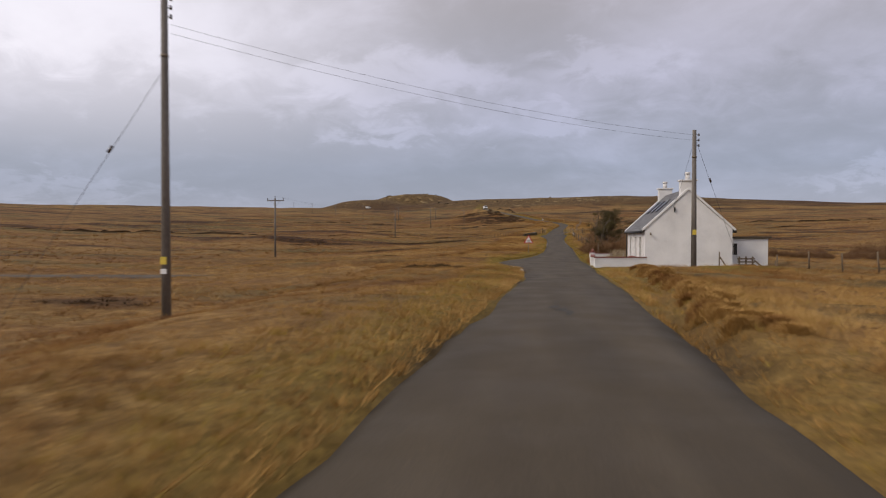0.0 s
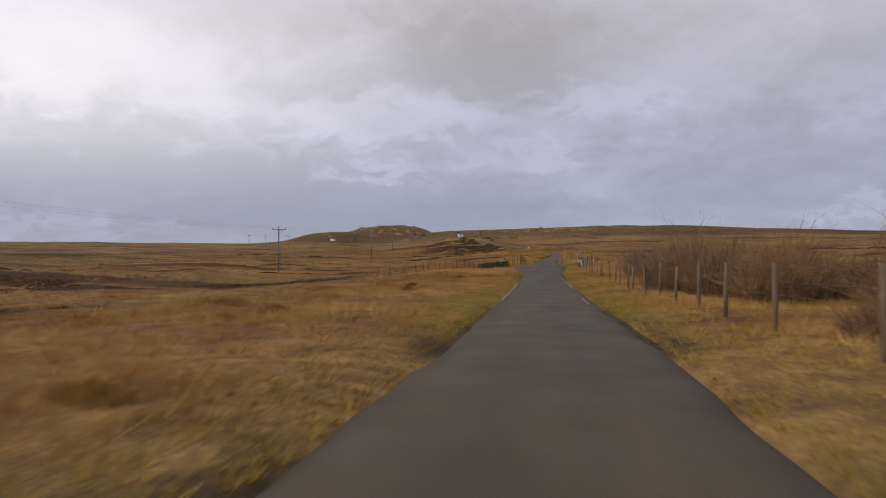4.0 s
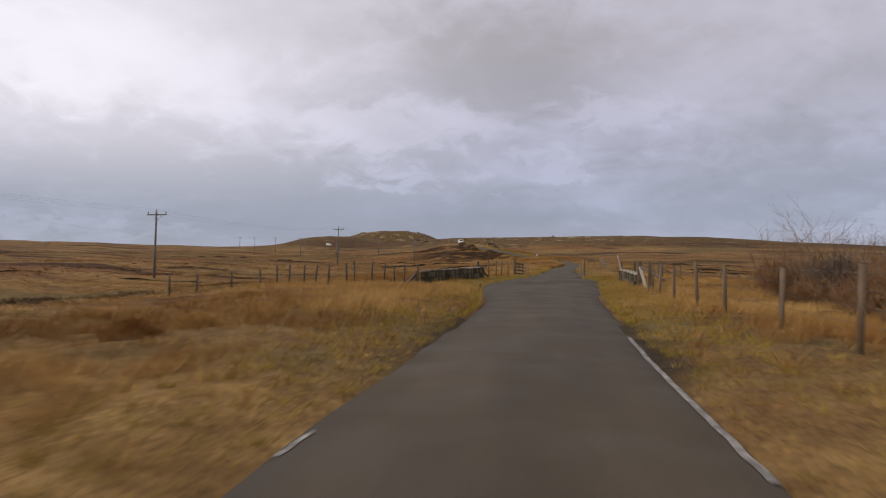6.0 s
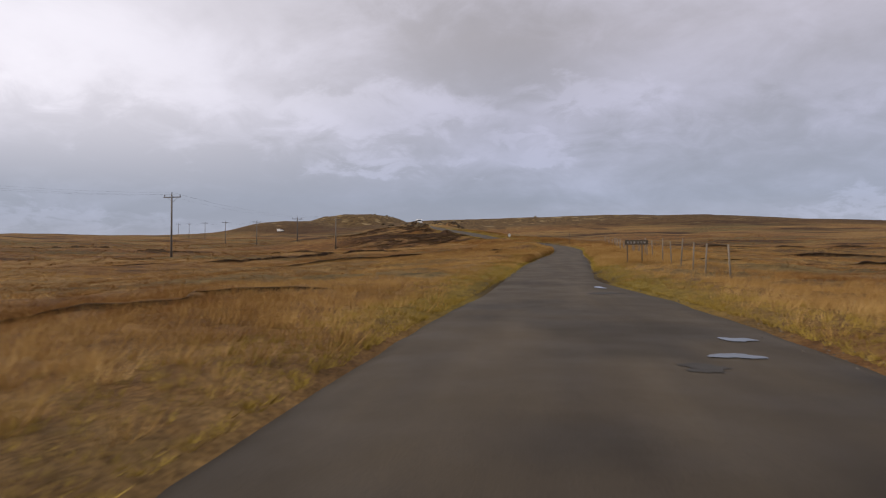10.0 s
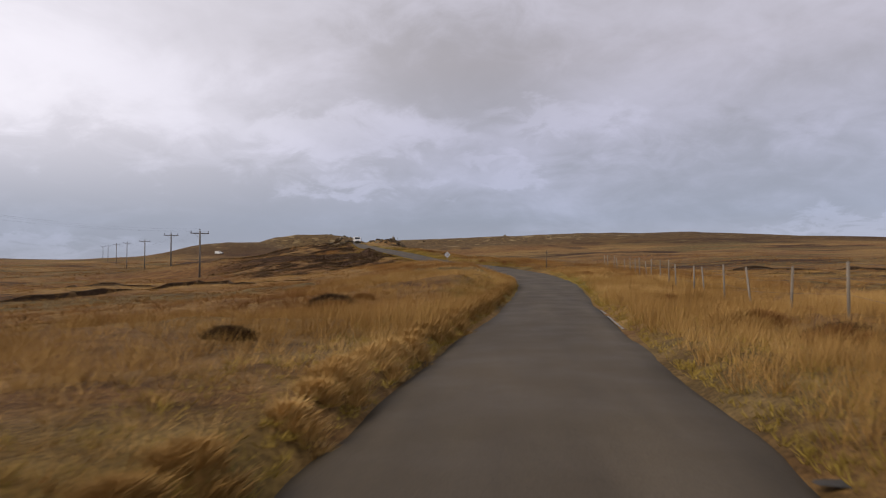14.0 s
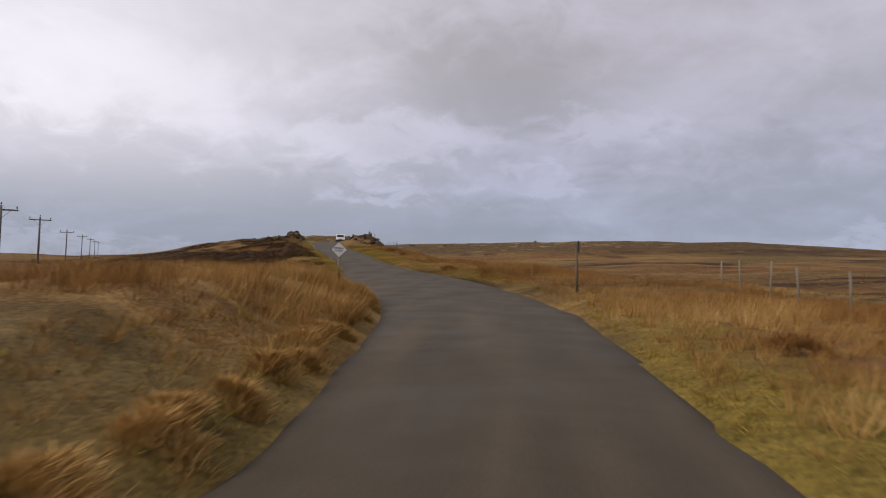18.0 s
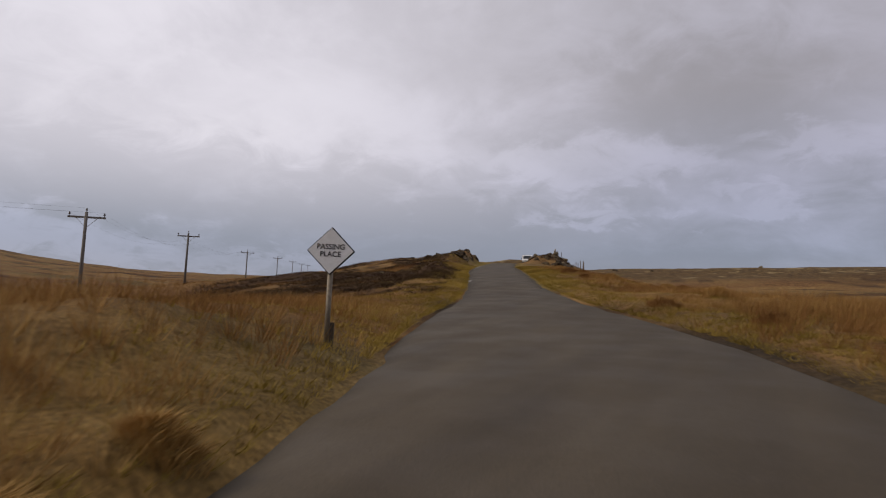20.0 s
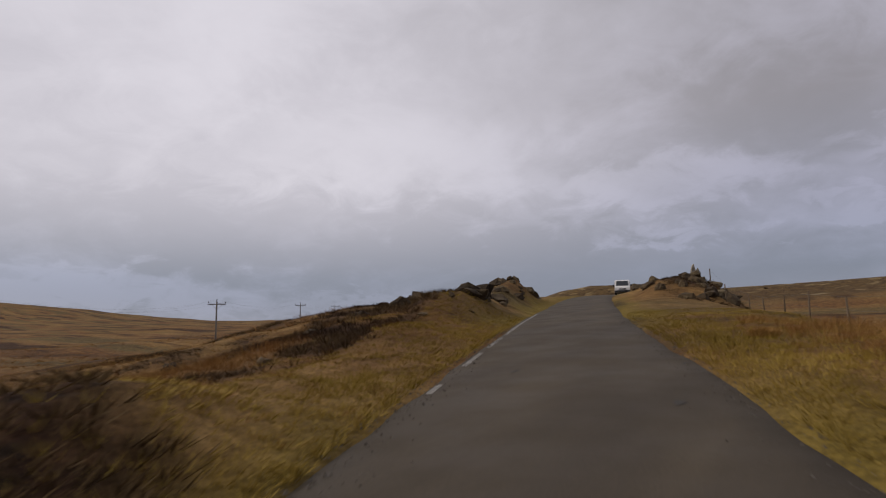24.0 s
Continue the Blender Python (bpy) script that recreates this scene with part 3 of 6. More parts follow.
def asphalt_material():
    m, nt, b = material("asphalt", 0.75, 0, 0.2)
    N, ln = nt.nodes.new, nt.links.new
    pos = N("ShaderNodeNewGeometry").outputs["Position"]

    def tex(scale, detail, stretch=(1, 1, 1)):
        mp = N("ShaderNodeMapping")
        mp.inputs[3].default_value = stretch
        ln(pos, mp.inputs[0])
        n = N("ShaderNodeTexNoise")
        n.inputs["Scale"].default_value, n.inputs["Detail"].default_value = scale, detail
        ln(mp.outputs[0], n.inputs["Vector"])
        return n.outputs[0]

    def ramp(v, *stops):
        r = N("ShaderNodeValToRGB")
        els = r.color_ramp.elements
        while len(els) < len(stops):
            els.new(0.5)
        for e, (p, c) in zip(els, stops):
            e.position, e.color = p, (*c, 1)
        ln(v, r.inputs[0])
        return r.outputs[0]

    def mult(a, c):
        n = N("ShaderNodeMix")
        n.data_type, n.blend_type = "RGBA", "MULTIPLY"
        n.inputs[0].default_value = 1
        ln(a, n.inputs[6]), ln(c, n.inputs[7])
        return n.outputs[2]

    base = ramp(tex(0.8, 7, (1.7, 0.22, 1)), (0.25, (0.050, 0.038, 0.025)), (0.55, (0.069, 0.053, 0.034)), (0.8, (0.092, 0.071, 0.046)))
    grit = ramp(tex(60, 3), (0.3, (0.72, 0.72, 0.72)), (0.7, (1.2, 1.2, 1.2)))
    wear = N("ShaderNodeVertexColor")
    wear.layer_name = "wear"
    double = N("ShaderNodeMix")
    double.data_type, double.blend_type = "RGBA", "ADD"
    double.inputs[0].default_value = 1
    ln(wear.outputs[0], double.inputs[6]), ln(wear.outputs[0], double.inputs[7])
    ln(mult(mult(base, grit), double.outputs[2]), b.inputs["Base Color"])
    rr = ramp(tex(0.9, 4), (0.35, (0.66,) * 3), (0.65, (0.80,) * 3))
    ln(rr, b.inputs["Roughness"])
    bm = N("ShaderNodeBump")
    bm.inputs["Strength"].default_value, bm.inputs["Distance"].default_value = 0.35, 0.01
    ln(tex(70, 3), bm.inputs["Height"])
    ln(bm.outputs[0], b.inputs["Normal"])
    return m


ASPHALT = asphalt_material()


def road_point(y, d, lift=0.0):
    """A place on the road's surface, d metres right of the driven line."""
    w = (np.interp(y, *EDGE_R) - np.interp(y, *EDGE_L)) / 2
    mid = (np.interp(y, *EDGE_R) + np.interp(y, *EDGE_L)) / 2
    camber = 0.045 * (1 - np.clip((d - mid) / w, -1, 1) ** 2)
    return road_x(y) + d / road_cos(y), y, road_z(y) - 0.02 + camber + lift


def road_quads(ys, n):
    """Quads of the road, left open over the pit of the cattle grid."""
    q = quad_grid(len(ys), n)[:, ::-1]
    mid = (ys[:-1] + ys[1:]) / 2
    keep = np.repeat((mid < 177.2) | (mid > 180.4), n - 1)
    return q[keep]


def build_road():
    ys = np.concatenate([np.arange(-120, -10, 2.0), np.arange(-10, 345, 0.6), np.arange(345, 470, 2.0)])
    k = np.linspace(0, 1, 15)
    Y, K = np.meshgrid(ys, k, indexing="ij")
    ragged = 0.10
    l = np.interp(Y, *EDGE_L) - 0.04 + ragged * lumps(Y, Y * 0 + 3, 1.1) + 0.08 * lumps(Y, Y * 0 + 9, 4.7)
    r = np.interp(Y, *EDGE_R) + 0.04 + ragged * lumps(Y, Y * 0 + 21, 1.3) + 0.08 * lumps(Y, Y * 0 + 33, 5.1)
    D = l + (r - l) * K
    X, _, Z = road_point(Y, D)
    Z = Z - 0.10 * ((K < 0.001) | (K > 0.999))
    v = np.stack([X, Y, Z], -1).reshape(-1, 3)
    me = fast_mesh("road", v, road_quads(ys, len(k)), ASPHALT)
    wob = 0.12 * lumps(Y, Y * 0 + 50, 21)
    wear = 1 + 0.13 * (np.exp(-(((D - 0.80 - wob) / 0.33) ** 2)) + np.exp(-(((D + 0.62 - wob) / 0.33) ** 2))) * (0.7 + 0.5 * lumps(Y, Y * 0 + 71, 8))
    edge = np.minimum(D - l, r - D)
    wear = wear * (0.66 + 0.34 * smooth(edge + 0.15 * lumps(X, Y, 1.7), 0.05, 0.45))
    wear = wear * (1 - 0.38 * smooth(lumps(X, Y, 3.3) + 0.5 * lumps(X, Y, 1.2), 0.25, 0.7) * smooth(Y, 140, 150) * (1 - smooth(Y, 204, 214)))
    shade = np.repeat(np.clip(wear * 0.5, 0, 1).reshape(-1, 1), 4, 1).astype(np.float32)
    me.color_attributes.new("wear", "FLOAT_COLOR", "POINT").data.foreach_set("color", shade.ravel())
    return tagged(new("road", me), "worn grey single-track asphalt road with ragged edges", "road", kind="structure")


build_road()


def build_side_road():
    xs, k = np.concatenate([np.arange(-46, -12, 2.0), np.arange(-12, 1.0, 0.5)]), np.linspace(-1, 1, 9)
    X, K = np.meshgrid(xs, k, indexing="ij")
    mid = np.interp(X, [p[0] for p in SIDE_LINE], [p[1] for p in SIDE_LINE])
    Y = mid + K * 2.6 + 0.1 * lumps(X, X * 0 + 5 + K, 1.2)
    Z = side_z(X) - 0.025 + 0.04 * (1 - K * K) - 0.1 * (np.abs(K) > 0.99)
    me = fast_mesh("side_road", np.stack([X, Y, Z], -1).reshape(-1, 3), quad_grid(len(xs), len(k)), ASPHALT)
    shade = np.full((X.size, 4), 0.5, np.float32)
    me.color_attributes.new("wear", "FLOAT_COLOR", "POINT").data.foreach_set("color", shade.ravel())
    return tagged(new("side_road", me), "narrow grey asphalt side road branching off across the moor", "road", kind="structure")


build_side_road()

# ---- builders ----


def thing(name, label, category, place=(0, 0, 0), turn=0.0, group="", kind=""):
    ob = new(name)
    ob.empty_display_size = 0.2
    ob.matrix_basis = pose(*place, 0, 0, turn)
    return tagged(ob, label, category, group, kind)


def part(name, bm, mat, parent, label=""):
    me = bpy.data.meshes.new(name)
    bm.to_mesh(me)
    bm.free()
    ob = new(name, me)
    me.materials.append(mat)
    ob.parent = parent
    if label:
        ob["label"] = label
    return ob


def box(sx, sy, sz, at=(0, 0, 0), bevel=0.0, m=None):
    """A bevelled block whose base stands at the given place."""
    bm = bmesh.new()
    bmesh.ops.create_cube(bm, size=1)
    bmesh.ops.scale(bm, vec=(sx, sy, sz), verts=bm.verts)
    bmesh.ops.translate(bm, vec=(0, 0, sz / 2), verts=bm.verts)
    if bevel:
        bmesh.ops.bevel(bm, geom=bm.edges[:], offset=bevel, segments=2, profile=0.6, affect="EDGES")
    if m is not None:
        bmesh.ops.transform(bm, matrix=m, verts=bm.verts)
    bmesh.ops.translate(bm, vec=at, verts=bm.verts)
    return bm


def rod(a, b, r0, r1=None, seg=10):
    """A tapered round rod from a to b."""
    a, b = Vector(a), Vector(b)
    r1 = r0 if r1 is None else r1
    bm = bmesh.new()
    bmesh.ops.create_cone(bm, cap_ends=True, segments=seg, radius1=r0, radius2=r1, depth=(b - a).length)
    q = (b - a).to_track_quat("Z", "Y").to_matrix().to_4x4()
    bmesh.ops.transform(bm, matrix=Matrix.Translation((a + b) / 2) @ q, verts=bm.verts)
    for f in bm.faces:
        f.smooth = len(f.verts) == 4
    return bm


def beam(a, b, w, h, bevel=0.006):
    """A squared timber from a to b."""
    a, b = Vector(a), Vector(b)
    m = Matrix.Translation(a) @ (b - a).to_track_quat("Z", "Y").to_matrix().to_4x4()
    return box(w, h, (b - a).length, bevel=bevel, m=m)


def joined(*bms):
    out = bmesh.new()
    for b in bms:
        me = bpy.data.meshes.new("tmp")
        b.to_mesh(me)
        b.free()
        out.from_mesh(me)
        bpy.data.meshes.remove(me)
    return out


def tube(points, r, seg=6):
    """A thin round cable through points."""
    pts = [Vector(p) for p in points]
    verts, faces = [], []
    for i, p in enumerate(pts):
        t = (pts[min(i + 1, len(pts) - 1)] - pts[max(i - 1, 0)]).normalized()
        u = t.orthogonal().normalized() if abs(t.z) > 0.95 else t.cross(Vector((0, 0, 1))).normalized()
        w = t.cross(u)
        verts += [p + (u * math.cos(a) + w * math.sin(a)) * r for a in (2 * math.pi * k / seg for k in range(seg))]
    for i in range(len(pts) - 1):
        for k in range(seg):
            faces.append((i * seg + k, i * seg + (k + 1) % seg, (i + 1) * seg + (k + 1) % seg, (i + 1) * seg + k))
    bm = bmesh.new()
    vs = [bm.verts.new(v) for v in verts]
    for f in faces:
        bm.faces.new([vs[i] for i in f])
    return bm


def sagging(a, b, sag, n=24):
    a, b = Vector(a), Vector(b)
    return [a.lerp(b, i / n) - Vector((0, 0, sag * 4 * (i / n) * (1 - i / n))) for i in range(n + 1)]


# ---- power poles ----


def power_pole(height, group=""):
    p = thing("power_pole", "grey weathered wooden power pole with a crossarm and three insulators", "power pole", group=group)
    part("shaft", rod((0, 0, -0.6), (0, 0, height), 0.14, 0.10, 14), POLE_WOOD, p)
    part("crossarm", box(2.5, 0.11, 0.13, (0, 0.12, height - 0.42), 0.01), POLE_WOOD, p)
    for s in (-1, 1):
        part("brace", beam((s * 0.72, 0.12, height - 0.40), (s * 0.05, 0.12, height - 1.05), 0.045, 0.02), METAL_GREY, p, "galvanised steel brace")
    for x, z in ((-1.15, height - 0.29), (0, height), (1.15, height - 0.29)):
        y = 0.12 if x else 0
        part("insulator", joined(rod((x, y, z), (x, y, z + 0.12), 0.018, 0.018, 8), rod((x, y, z + 0.10), (x, y, z + 0.19), 0.075, 0.06, 10),
                                       rod((x, y, z + 0.19), (x, y, z + 0.28), 0.055, 0.03, 10)), CERAMIC, p, "brown ceramic insulator")
    return p


POLES = ((-35.3, 89.3), (-39.6, 191.0), (-40.9, 266.8), (-33.0, 319.0), (-50.5, 346.0), (-78.7, 389.5), (-114, 444.0), (-149, 498.0), (-187, 556.0), (-224, 613.0))
TOPS = (6.75, 9.2, 13.6, 14.3, 15.5, 18.9, 22.8, 26.4, 30.2, 34.0)
for (px, py), top in zip(POLES, TOPS):
    h = max(6.0, top - gz(px, py))
    ob = power_pole(h, "poles across the moor")
    ob.matrix_basis = pose(px, py, gz(px, py), 0, 0, -4 if py < 300 else 32)
for i in range(len(POLES) - 1):
    (ax, ay), (bx, by) = POLES[i], POLES[i + 1]
    for k in (-1.15, 0, 1.15):
        turn_a, turn_b = (radians(-4 if y < 300 else 32) for y in (ay, by))
        lift = 0.0 if k else 0.3
        a = (ax + k * math.cos(turn_a), ay + k * math.sin(turn_a), TOPS[i] - 0.02 + lift)
        b = (bx + k * math.cos(turn_b), by + k * math.sin(turn_b), TOPS[i + 1] - 0.02 + lift)
        ob = part("power_cable", tube(sagging(a, b, 1.1), 0.0035, 4), WIRE, None)
        tagged(ob, "thin grey overhead power cable strung between wooden poles", "cable", "power cables")


def slab(points, thick, mat_normal=None):
    """A flat plate from a loop of corner points, thickened along its normal."""
    bm = bmesh.new()
    f = bm.faces.new([bm.verts.new(p) for p in points])
    f.normal_update()
    n = f.normal.copy()
    r = bmesh.ops.extrude_face_region(bm, geom=[f])
    bmesh.ops.translate(bm, vec=n * thick, verts=[v for v in r["geom"] if isinstance(v, bmesh.types.BMVert)])
    bmesh.ops.recalc_face_normals(bm, faces=bm.faces)
    return bm


# ---- the roadside pole pair by the house ----


def house_pole(x, y, z, height, plates):
    p = thing("power_pole", "tall grey wooden service pole with a warning plate, standing in grass", "power pole", (x, y, z))
    part("shaft", rod((0, 0, -0.6), (0, 0, height), 0.15, 0.10, 16), POLE_WOOD, p)
    for k in range(3):
        zz = height - 0.25 - 0.28 * k
        part("bracket", joined(rod((0, 0, zz), (0.22, 0, zz), 0.015, 0.015, 6), rod((0.22, 0, zz - 0.06), (0.22, 0, zz + 0.07), 0.045, 0.035, 8)), CERAMIC, p, "small insulator on a bracket")
    part("bolt_band", rod((0, 0, height * 0.80), (0, 0, height * 0.80 + 0.09), 0.125, 0.125, 16), METAL_GREY, p)
    for k, (zz, hh, mat) in enumerate(plates):
        part("warning_plate", box(0.20, 0.015, hh, (0, -0.155, zz), 0.004), mat, p, "small yellow warning plate")
    return p


p1 = (-11.5, 20.0, gz(-11.5, 20.0))
house_pole(*p1, 10.3, ((1.75, 0.24, YELLOW), (1.45, 0.16, WHITE_PAINT)))
p2 = (8.3, 37.1, gz(8.3, 37.1))
house_pole(*p2, 6.95 - p2[2], ((1.75, 0.26, YELLOW),))
for k in range(2):
    a = (p1[0] + 0.22, p1[1], p1[2] + 9.25 - 0.28 * k)
    b = (p2[0], p2[1], 6.95 - 0.25 - 0.28 * k)
    tagged(part("power_cable", tube(sagging(a, b, 0.45), 0.005, 5), WIRE, None), "thin dark overhead cable sagging from pole to pole", "cable", "service cables")
tagged(part("power_cable", tube(sagging((p2[0], p2[1], 6.5), (9.7, 49.9, 3.35), 0.25), 0.007, 5), WIRE, None), "dark service cable dropping to the cottage gable", "cable", "service cables")
for foot, top in (((-15.6, 17.4), (p1[0], p1[1], p1[2] + 7.9)), ((11.2, 38.6), (p2[0], p2[1], 6.6))):
    g = thing("stay_wire", "taut steel stay wire with an insulator, anchored in grass", "stay wire", (foot[0], foot[1], gz(*foot)))
    b = Vector(top) - Vector((foot[0], foot[1], gz(*foot)))
    part("wire", tube([Vector((0, 0, -0.2)), b], 0.008, 5), WIRE, g)
    m = b * 0.68
    part("insulator", rod(m - b.normalized() * 0.12, m + b.normalized() * 0.12, 0.05, 0.05, 8), CERAMIC, g, "dark egg insulator")

# ---- the white cottage ----
HX0, HX1, HY0, HY1, HZ, EAVE, RIDGE = 7.75, 13.65, 49.45, 58.5, -0.95, 1.92, 4.62
HMX = (HX0 + HX1) / 2


def build_house():
    h = thing("house", "white harled cottage with grey slate roof and two chimneys", "house", (HMX, (HY0 + HY1) / 2, HZ))
    ox, oy, oz = HMX, (HY0 + HY1) / 2, HZ
    L = lambda x, y, z: (x - ox, y - oy, z - oz)
    for name, y, s in (("wall_south", HY0, 1), ("wall_north", HY1, -1)):
        pts = [L(HX0, y, HZ - 0.3), L(HX1, y, HZ - 0.3), L(HX1, y, EAVE), L(HMX, y, RIDGE - 0.03), L(HX0, y, EAVE)]
        part("gable_wall", slab(pts if s < 0 else pts[::-1], 0.45), HARL, h)
    openings = [(51.2, 52.1, -0.75, 1.35), (53.5, 54.45, -0.95, 1.35), (56.3, 57.1, -0.75, 1.35)]
    edges = [HY0 + 0.45] + [v for o in openings for v in o[:2]] + [HY1 - 0.45]
    for a, b in zip(edges[::2], edges[1::2]):
        part("front_wall", box(0.5, b - a, EAVE - HZ + 0.3, L(HX0 + 0.25, (a + b) / 2, HZ - 0.3)), HARL_OLD, h, "flaking whitewashed front wall")
    for a, b, z0, z1 in openings:
        if z0 > HZ:
            part("front_wall", box(0.5, b - a, z0 - HZ + 0.3, L(HX0 + 0.25, (a + b) / 2, HZ - 0.3)), HARL_OLD, h)
        part("front_wall", box(0.5, b - a, EAVE - z1, L(HX0 + 0.25, (a + b) / 2, z1)), HARL_OLD, h)
        w = part("door" if z0 == HZ else "window", box(0.05, b - a, z1 - z0, L(HX0 + 0.30, (a + b) / 2, z0)), WHITE_PAINT if z0 == HZ else GLASS_DARK, h)
        if z0 == HZ:
            part("pane", box(0.02, b - a - 0.3, 0.7, L(HX0 + 0.262, (a + b) / 2, z0 + 1.2)), GLASS_DARK, w)
        else:
            for zz in (z0, (z0 + z1) / 2, z1 - 0.07):
                part("window_frame", box(0.05, b - a, 0.07, L(HX0 + 0.25, (a + b) / 2, zz)), WHITE_PAINT, w)
            for yy in (a + 0.035, b - 0.035):
                part("window_frame", box(0.05, 0.07, z1 - z0 - 0.14, L(HX0 + 0.25, yy, z0 + 0.07)), WHITE_PAINT, w)
            part("window_sill", box(0.26, b - a + 0.1, 0.07, L(HX0 + 0.06, (a + b) / 2, z0 - 0.07), 0.01), HARL, w)
    part("back_wall", box(0.5, HY1 - HY0 - 0.9, EAVE - HZ + 0.3, L(HX1 - 0.25, (HY0 + HY1) / 2, HZ - 0.3)), HARL, h)
    # roof planes: boarding, then slates in courses
    for s in (-1, 1):
        ex = (HX0 - 0.22) if s < 0 else (HX1 + 0.22)
        ez = EAVE - 0.20
        pts = [L(ex, HY0 + 0.06, ez), L(ex, HY1 - 0.06, ez), L(HMX, HY1 - 0.06, RIDGE), L(HMX, HY0 + 0.06, RIDGE)]
        part("roof", slab(pts if s < 0 else pts[::-1], -0.09), SLATE, h, "grey slate roof plane")
        part("gutter", rod(L(ex + s * 0.05, HY0 + 0.05, ez - 0.02), L(ex + s * 0.05, HY1 - 0.05, ez - 0.02), 0.06, 0.06, 8), BLACK, h, "black eaves gutter")
        for y in (HY0 + 0.05, HY1 - 0.05):
            part("skew", beam(L(ex - s * 0.02, y, ez + 0.12), L(HMX, y, RIDGE + 0.13), 0.26, 0.14, 0.02), WHITE_PAINT, h, "white painted gable coping")
    part("downpipe", rod(L(HX0 - 0.10, HY1 - 0.16, HZ), L(HX0 - 0.10, HY1 - 0.16, EAVE - 0.2), 0.04, 0.04, 8), BLACK, h, "black downpipe")
    n = 22
    for i in range(n):
        y = HY0 + 0.35 + (HY1 - HY0 - 0.7) * (i + 0.5) / n
        part("ridge_tile", rod(L(HMX, y - 0.21, RIDGE + 0.03), L(HMX, y + 0.225, RIDGE + 0.035), 0.11, 0.12, 8), SLATE, h)
    for y in (HY0 + 0.36, HY1 - 0.36):
        c = part("chimney", box(1.05, 0.62, 1.05, L(HMX, y, RIDGE - 0.35), 0.02), HARL, h, "white rendered chimney stack")
        part("cap", box(1.22, 0.76, 0.10, L(HMX, y, RIDGE + 0.66), 0.015), HARL, c)
        part("chimney_pot", joined(rod(L(HMX, y, RIDGE + 0.76), L(HMX, y, RIDGE + 1.18), 0.17, 0.15, 12), rod(L(HMX, y, RIDGE + 1.14), L(HMX, y, RIDGE + 1.30), 0.19, 0.19, 12)), HARL_OLD, c, "buff clay chimney pot")
    # roof windows on the road side
    slope = math.atan2(RIDGE - EAVE + 0.2, HMX - HX0 + 0.22)
    for y in (52.4, 54.4, 56.4):
        m = Matrix.Translation(L(HX0 - 0.22, y, EAVE - 0.20)) @ Matrix.Rotation(-slope, 4, "Y") @ Matrix.Translation((2.75, 0, 0.10))
        f = part("roof_window", box(1.35, 0.80, 0.07, bevel=0.01, m=m), BLACK, h, "dark framed roof window")
        part("pane", box(1.16, 0.60, 0.02, m=m @ Matrix.Translation((0, 0, 0.065))), GLASS_DARK, f)
    # bracket and lamp on the gable
    part("cable_bracket", joined(box(0.05, 0.10, 0.35, L(9.75, HY0 - 0.05, 3.1)), rod(L(9.75, HY0 - 0.1, 3.2), L(9.75, HY0 - 0.1, 3.4), 0.04, 0.04, 8)), BLACK, h, "black cable bracket")
    part("gable_lamp", joined(rod(L(HX0 + 0.35, HY0, 1.62), L(HX0 + 0.35, HY0 - 0.22, 1.62), 0.02, 0.02, 6), rod(L(HX0 + 0.35, HY0 - 0.2, 1.50), L(HX0 + 0.35, HY0 - 0.2, 1.66), 0.07, 0.05, 10)), METAL_GREY, h, "small grey outdoor lamp")
    # lean-to behind
    ax0, ax1, ay0, ay1, at = HX1 + 0.005, 16.6, 51.3, 57.0, 1.25
    a = part("annex", box(ax1 - ax0, ay1 - ay0, at - HZ + 0.3, L((ax0 + ax1) / 2, (ay0 + ay1) / 2, HZ - 0.3), 0.02), HARL, h, "flat-roofed white annex")
    part("flat_roof", box(ax1 - ax0 + 0.2, ay1 - ay0 + 0.3, 0.14, L((ax0 + ax1) / 2 + 0.1, (ay0 + ay1) / 2, at), 0.01), WOOD_DARK, a, "dark felt flat roof")
    wdw = part("window", box(0.62, 0.04, 0.85, L(14.2, ay0 - 0.012, 0.05)), GLASS_DARK, h)
    part("window_frame", joined(box(0.66, 0.05, 0.06, L(14.2, ay0 - 0.02, 0.0)), box(0.66, 0.05, 0.06, L(14.2, ay0 - 0.02, 0.88)), box(0.05, 0.05, 0.9, L(13.9, ay0 - 0.02, 0.0)), box(0.05, 0.05, 0.9, L(14.5, ay0 - 0.02, 0.0)), box(0.04, 0.05, 0.9, L(14.2, ay0 - 0.02, 0.0))), WHITE_PAINT, wdw)
    # slates of the road side, laid in courses
    rng = random.Random(3)
    run = math.hypot(HMX - HX0 + 0.22, RIDGE - EAVE + 0.2)
    rows, cols = 15, 20
    shapes = []
    for k in range(4):
        bm = box(run / rows + 0.05, (HY1 - HY0 - 0.62) / cols - 0.012, 0.012, bevel=0.0, m=Matrix.Rotation(radians(2.4), 4, "Y") @ Matrix.Translation((rng.uniform(-0.01, 0.01), 0, 0)))
        me = bpy.data.meshes.new("slate")
        bm.to_mesh(me), bm.free()
        me.materials.append(SLATE)
        shapes.append(me)
    base = Matrix.Translation(L(HX0 - 0.22, 0, EAVE - 0.20)) @ Matrix.Rotation(-slope, 4, "Y")
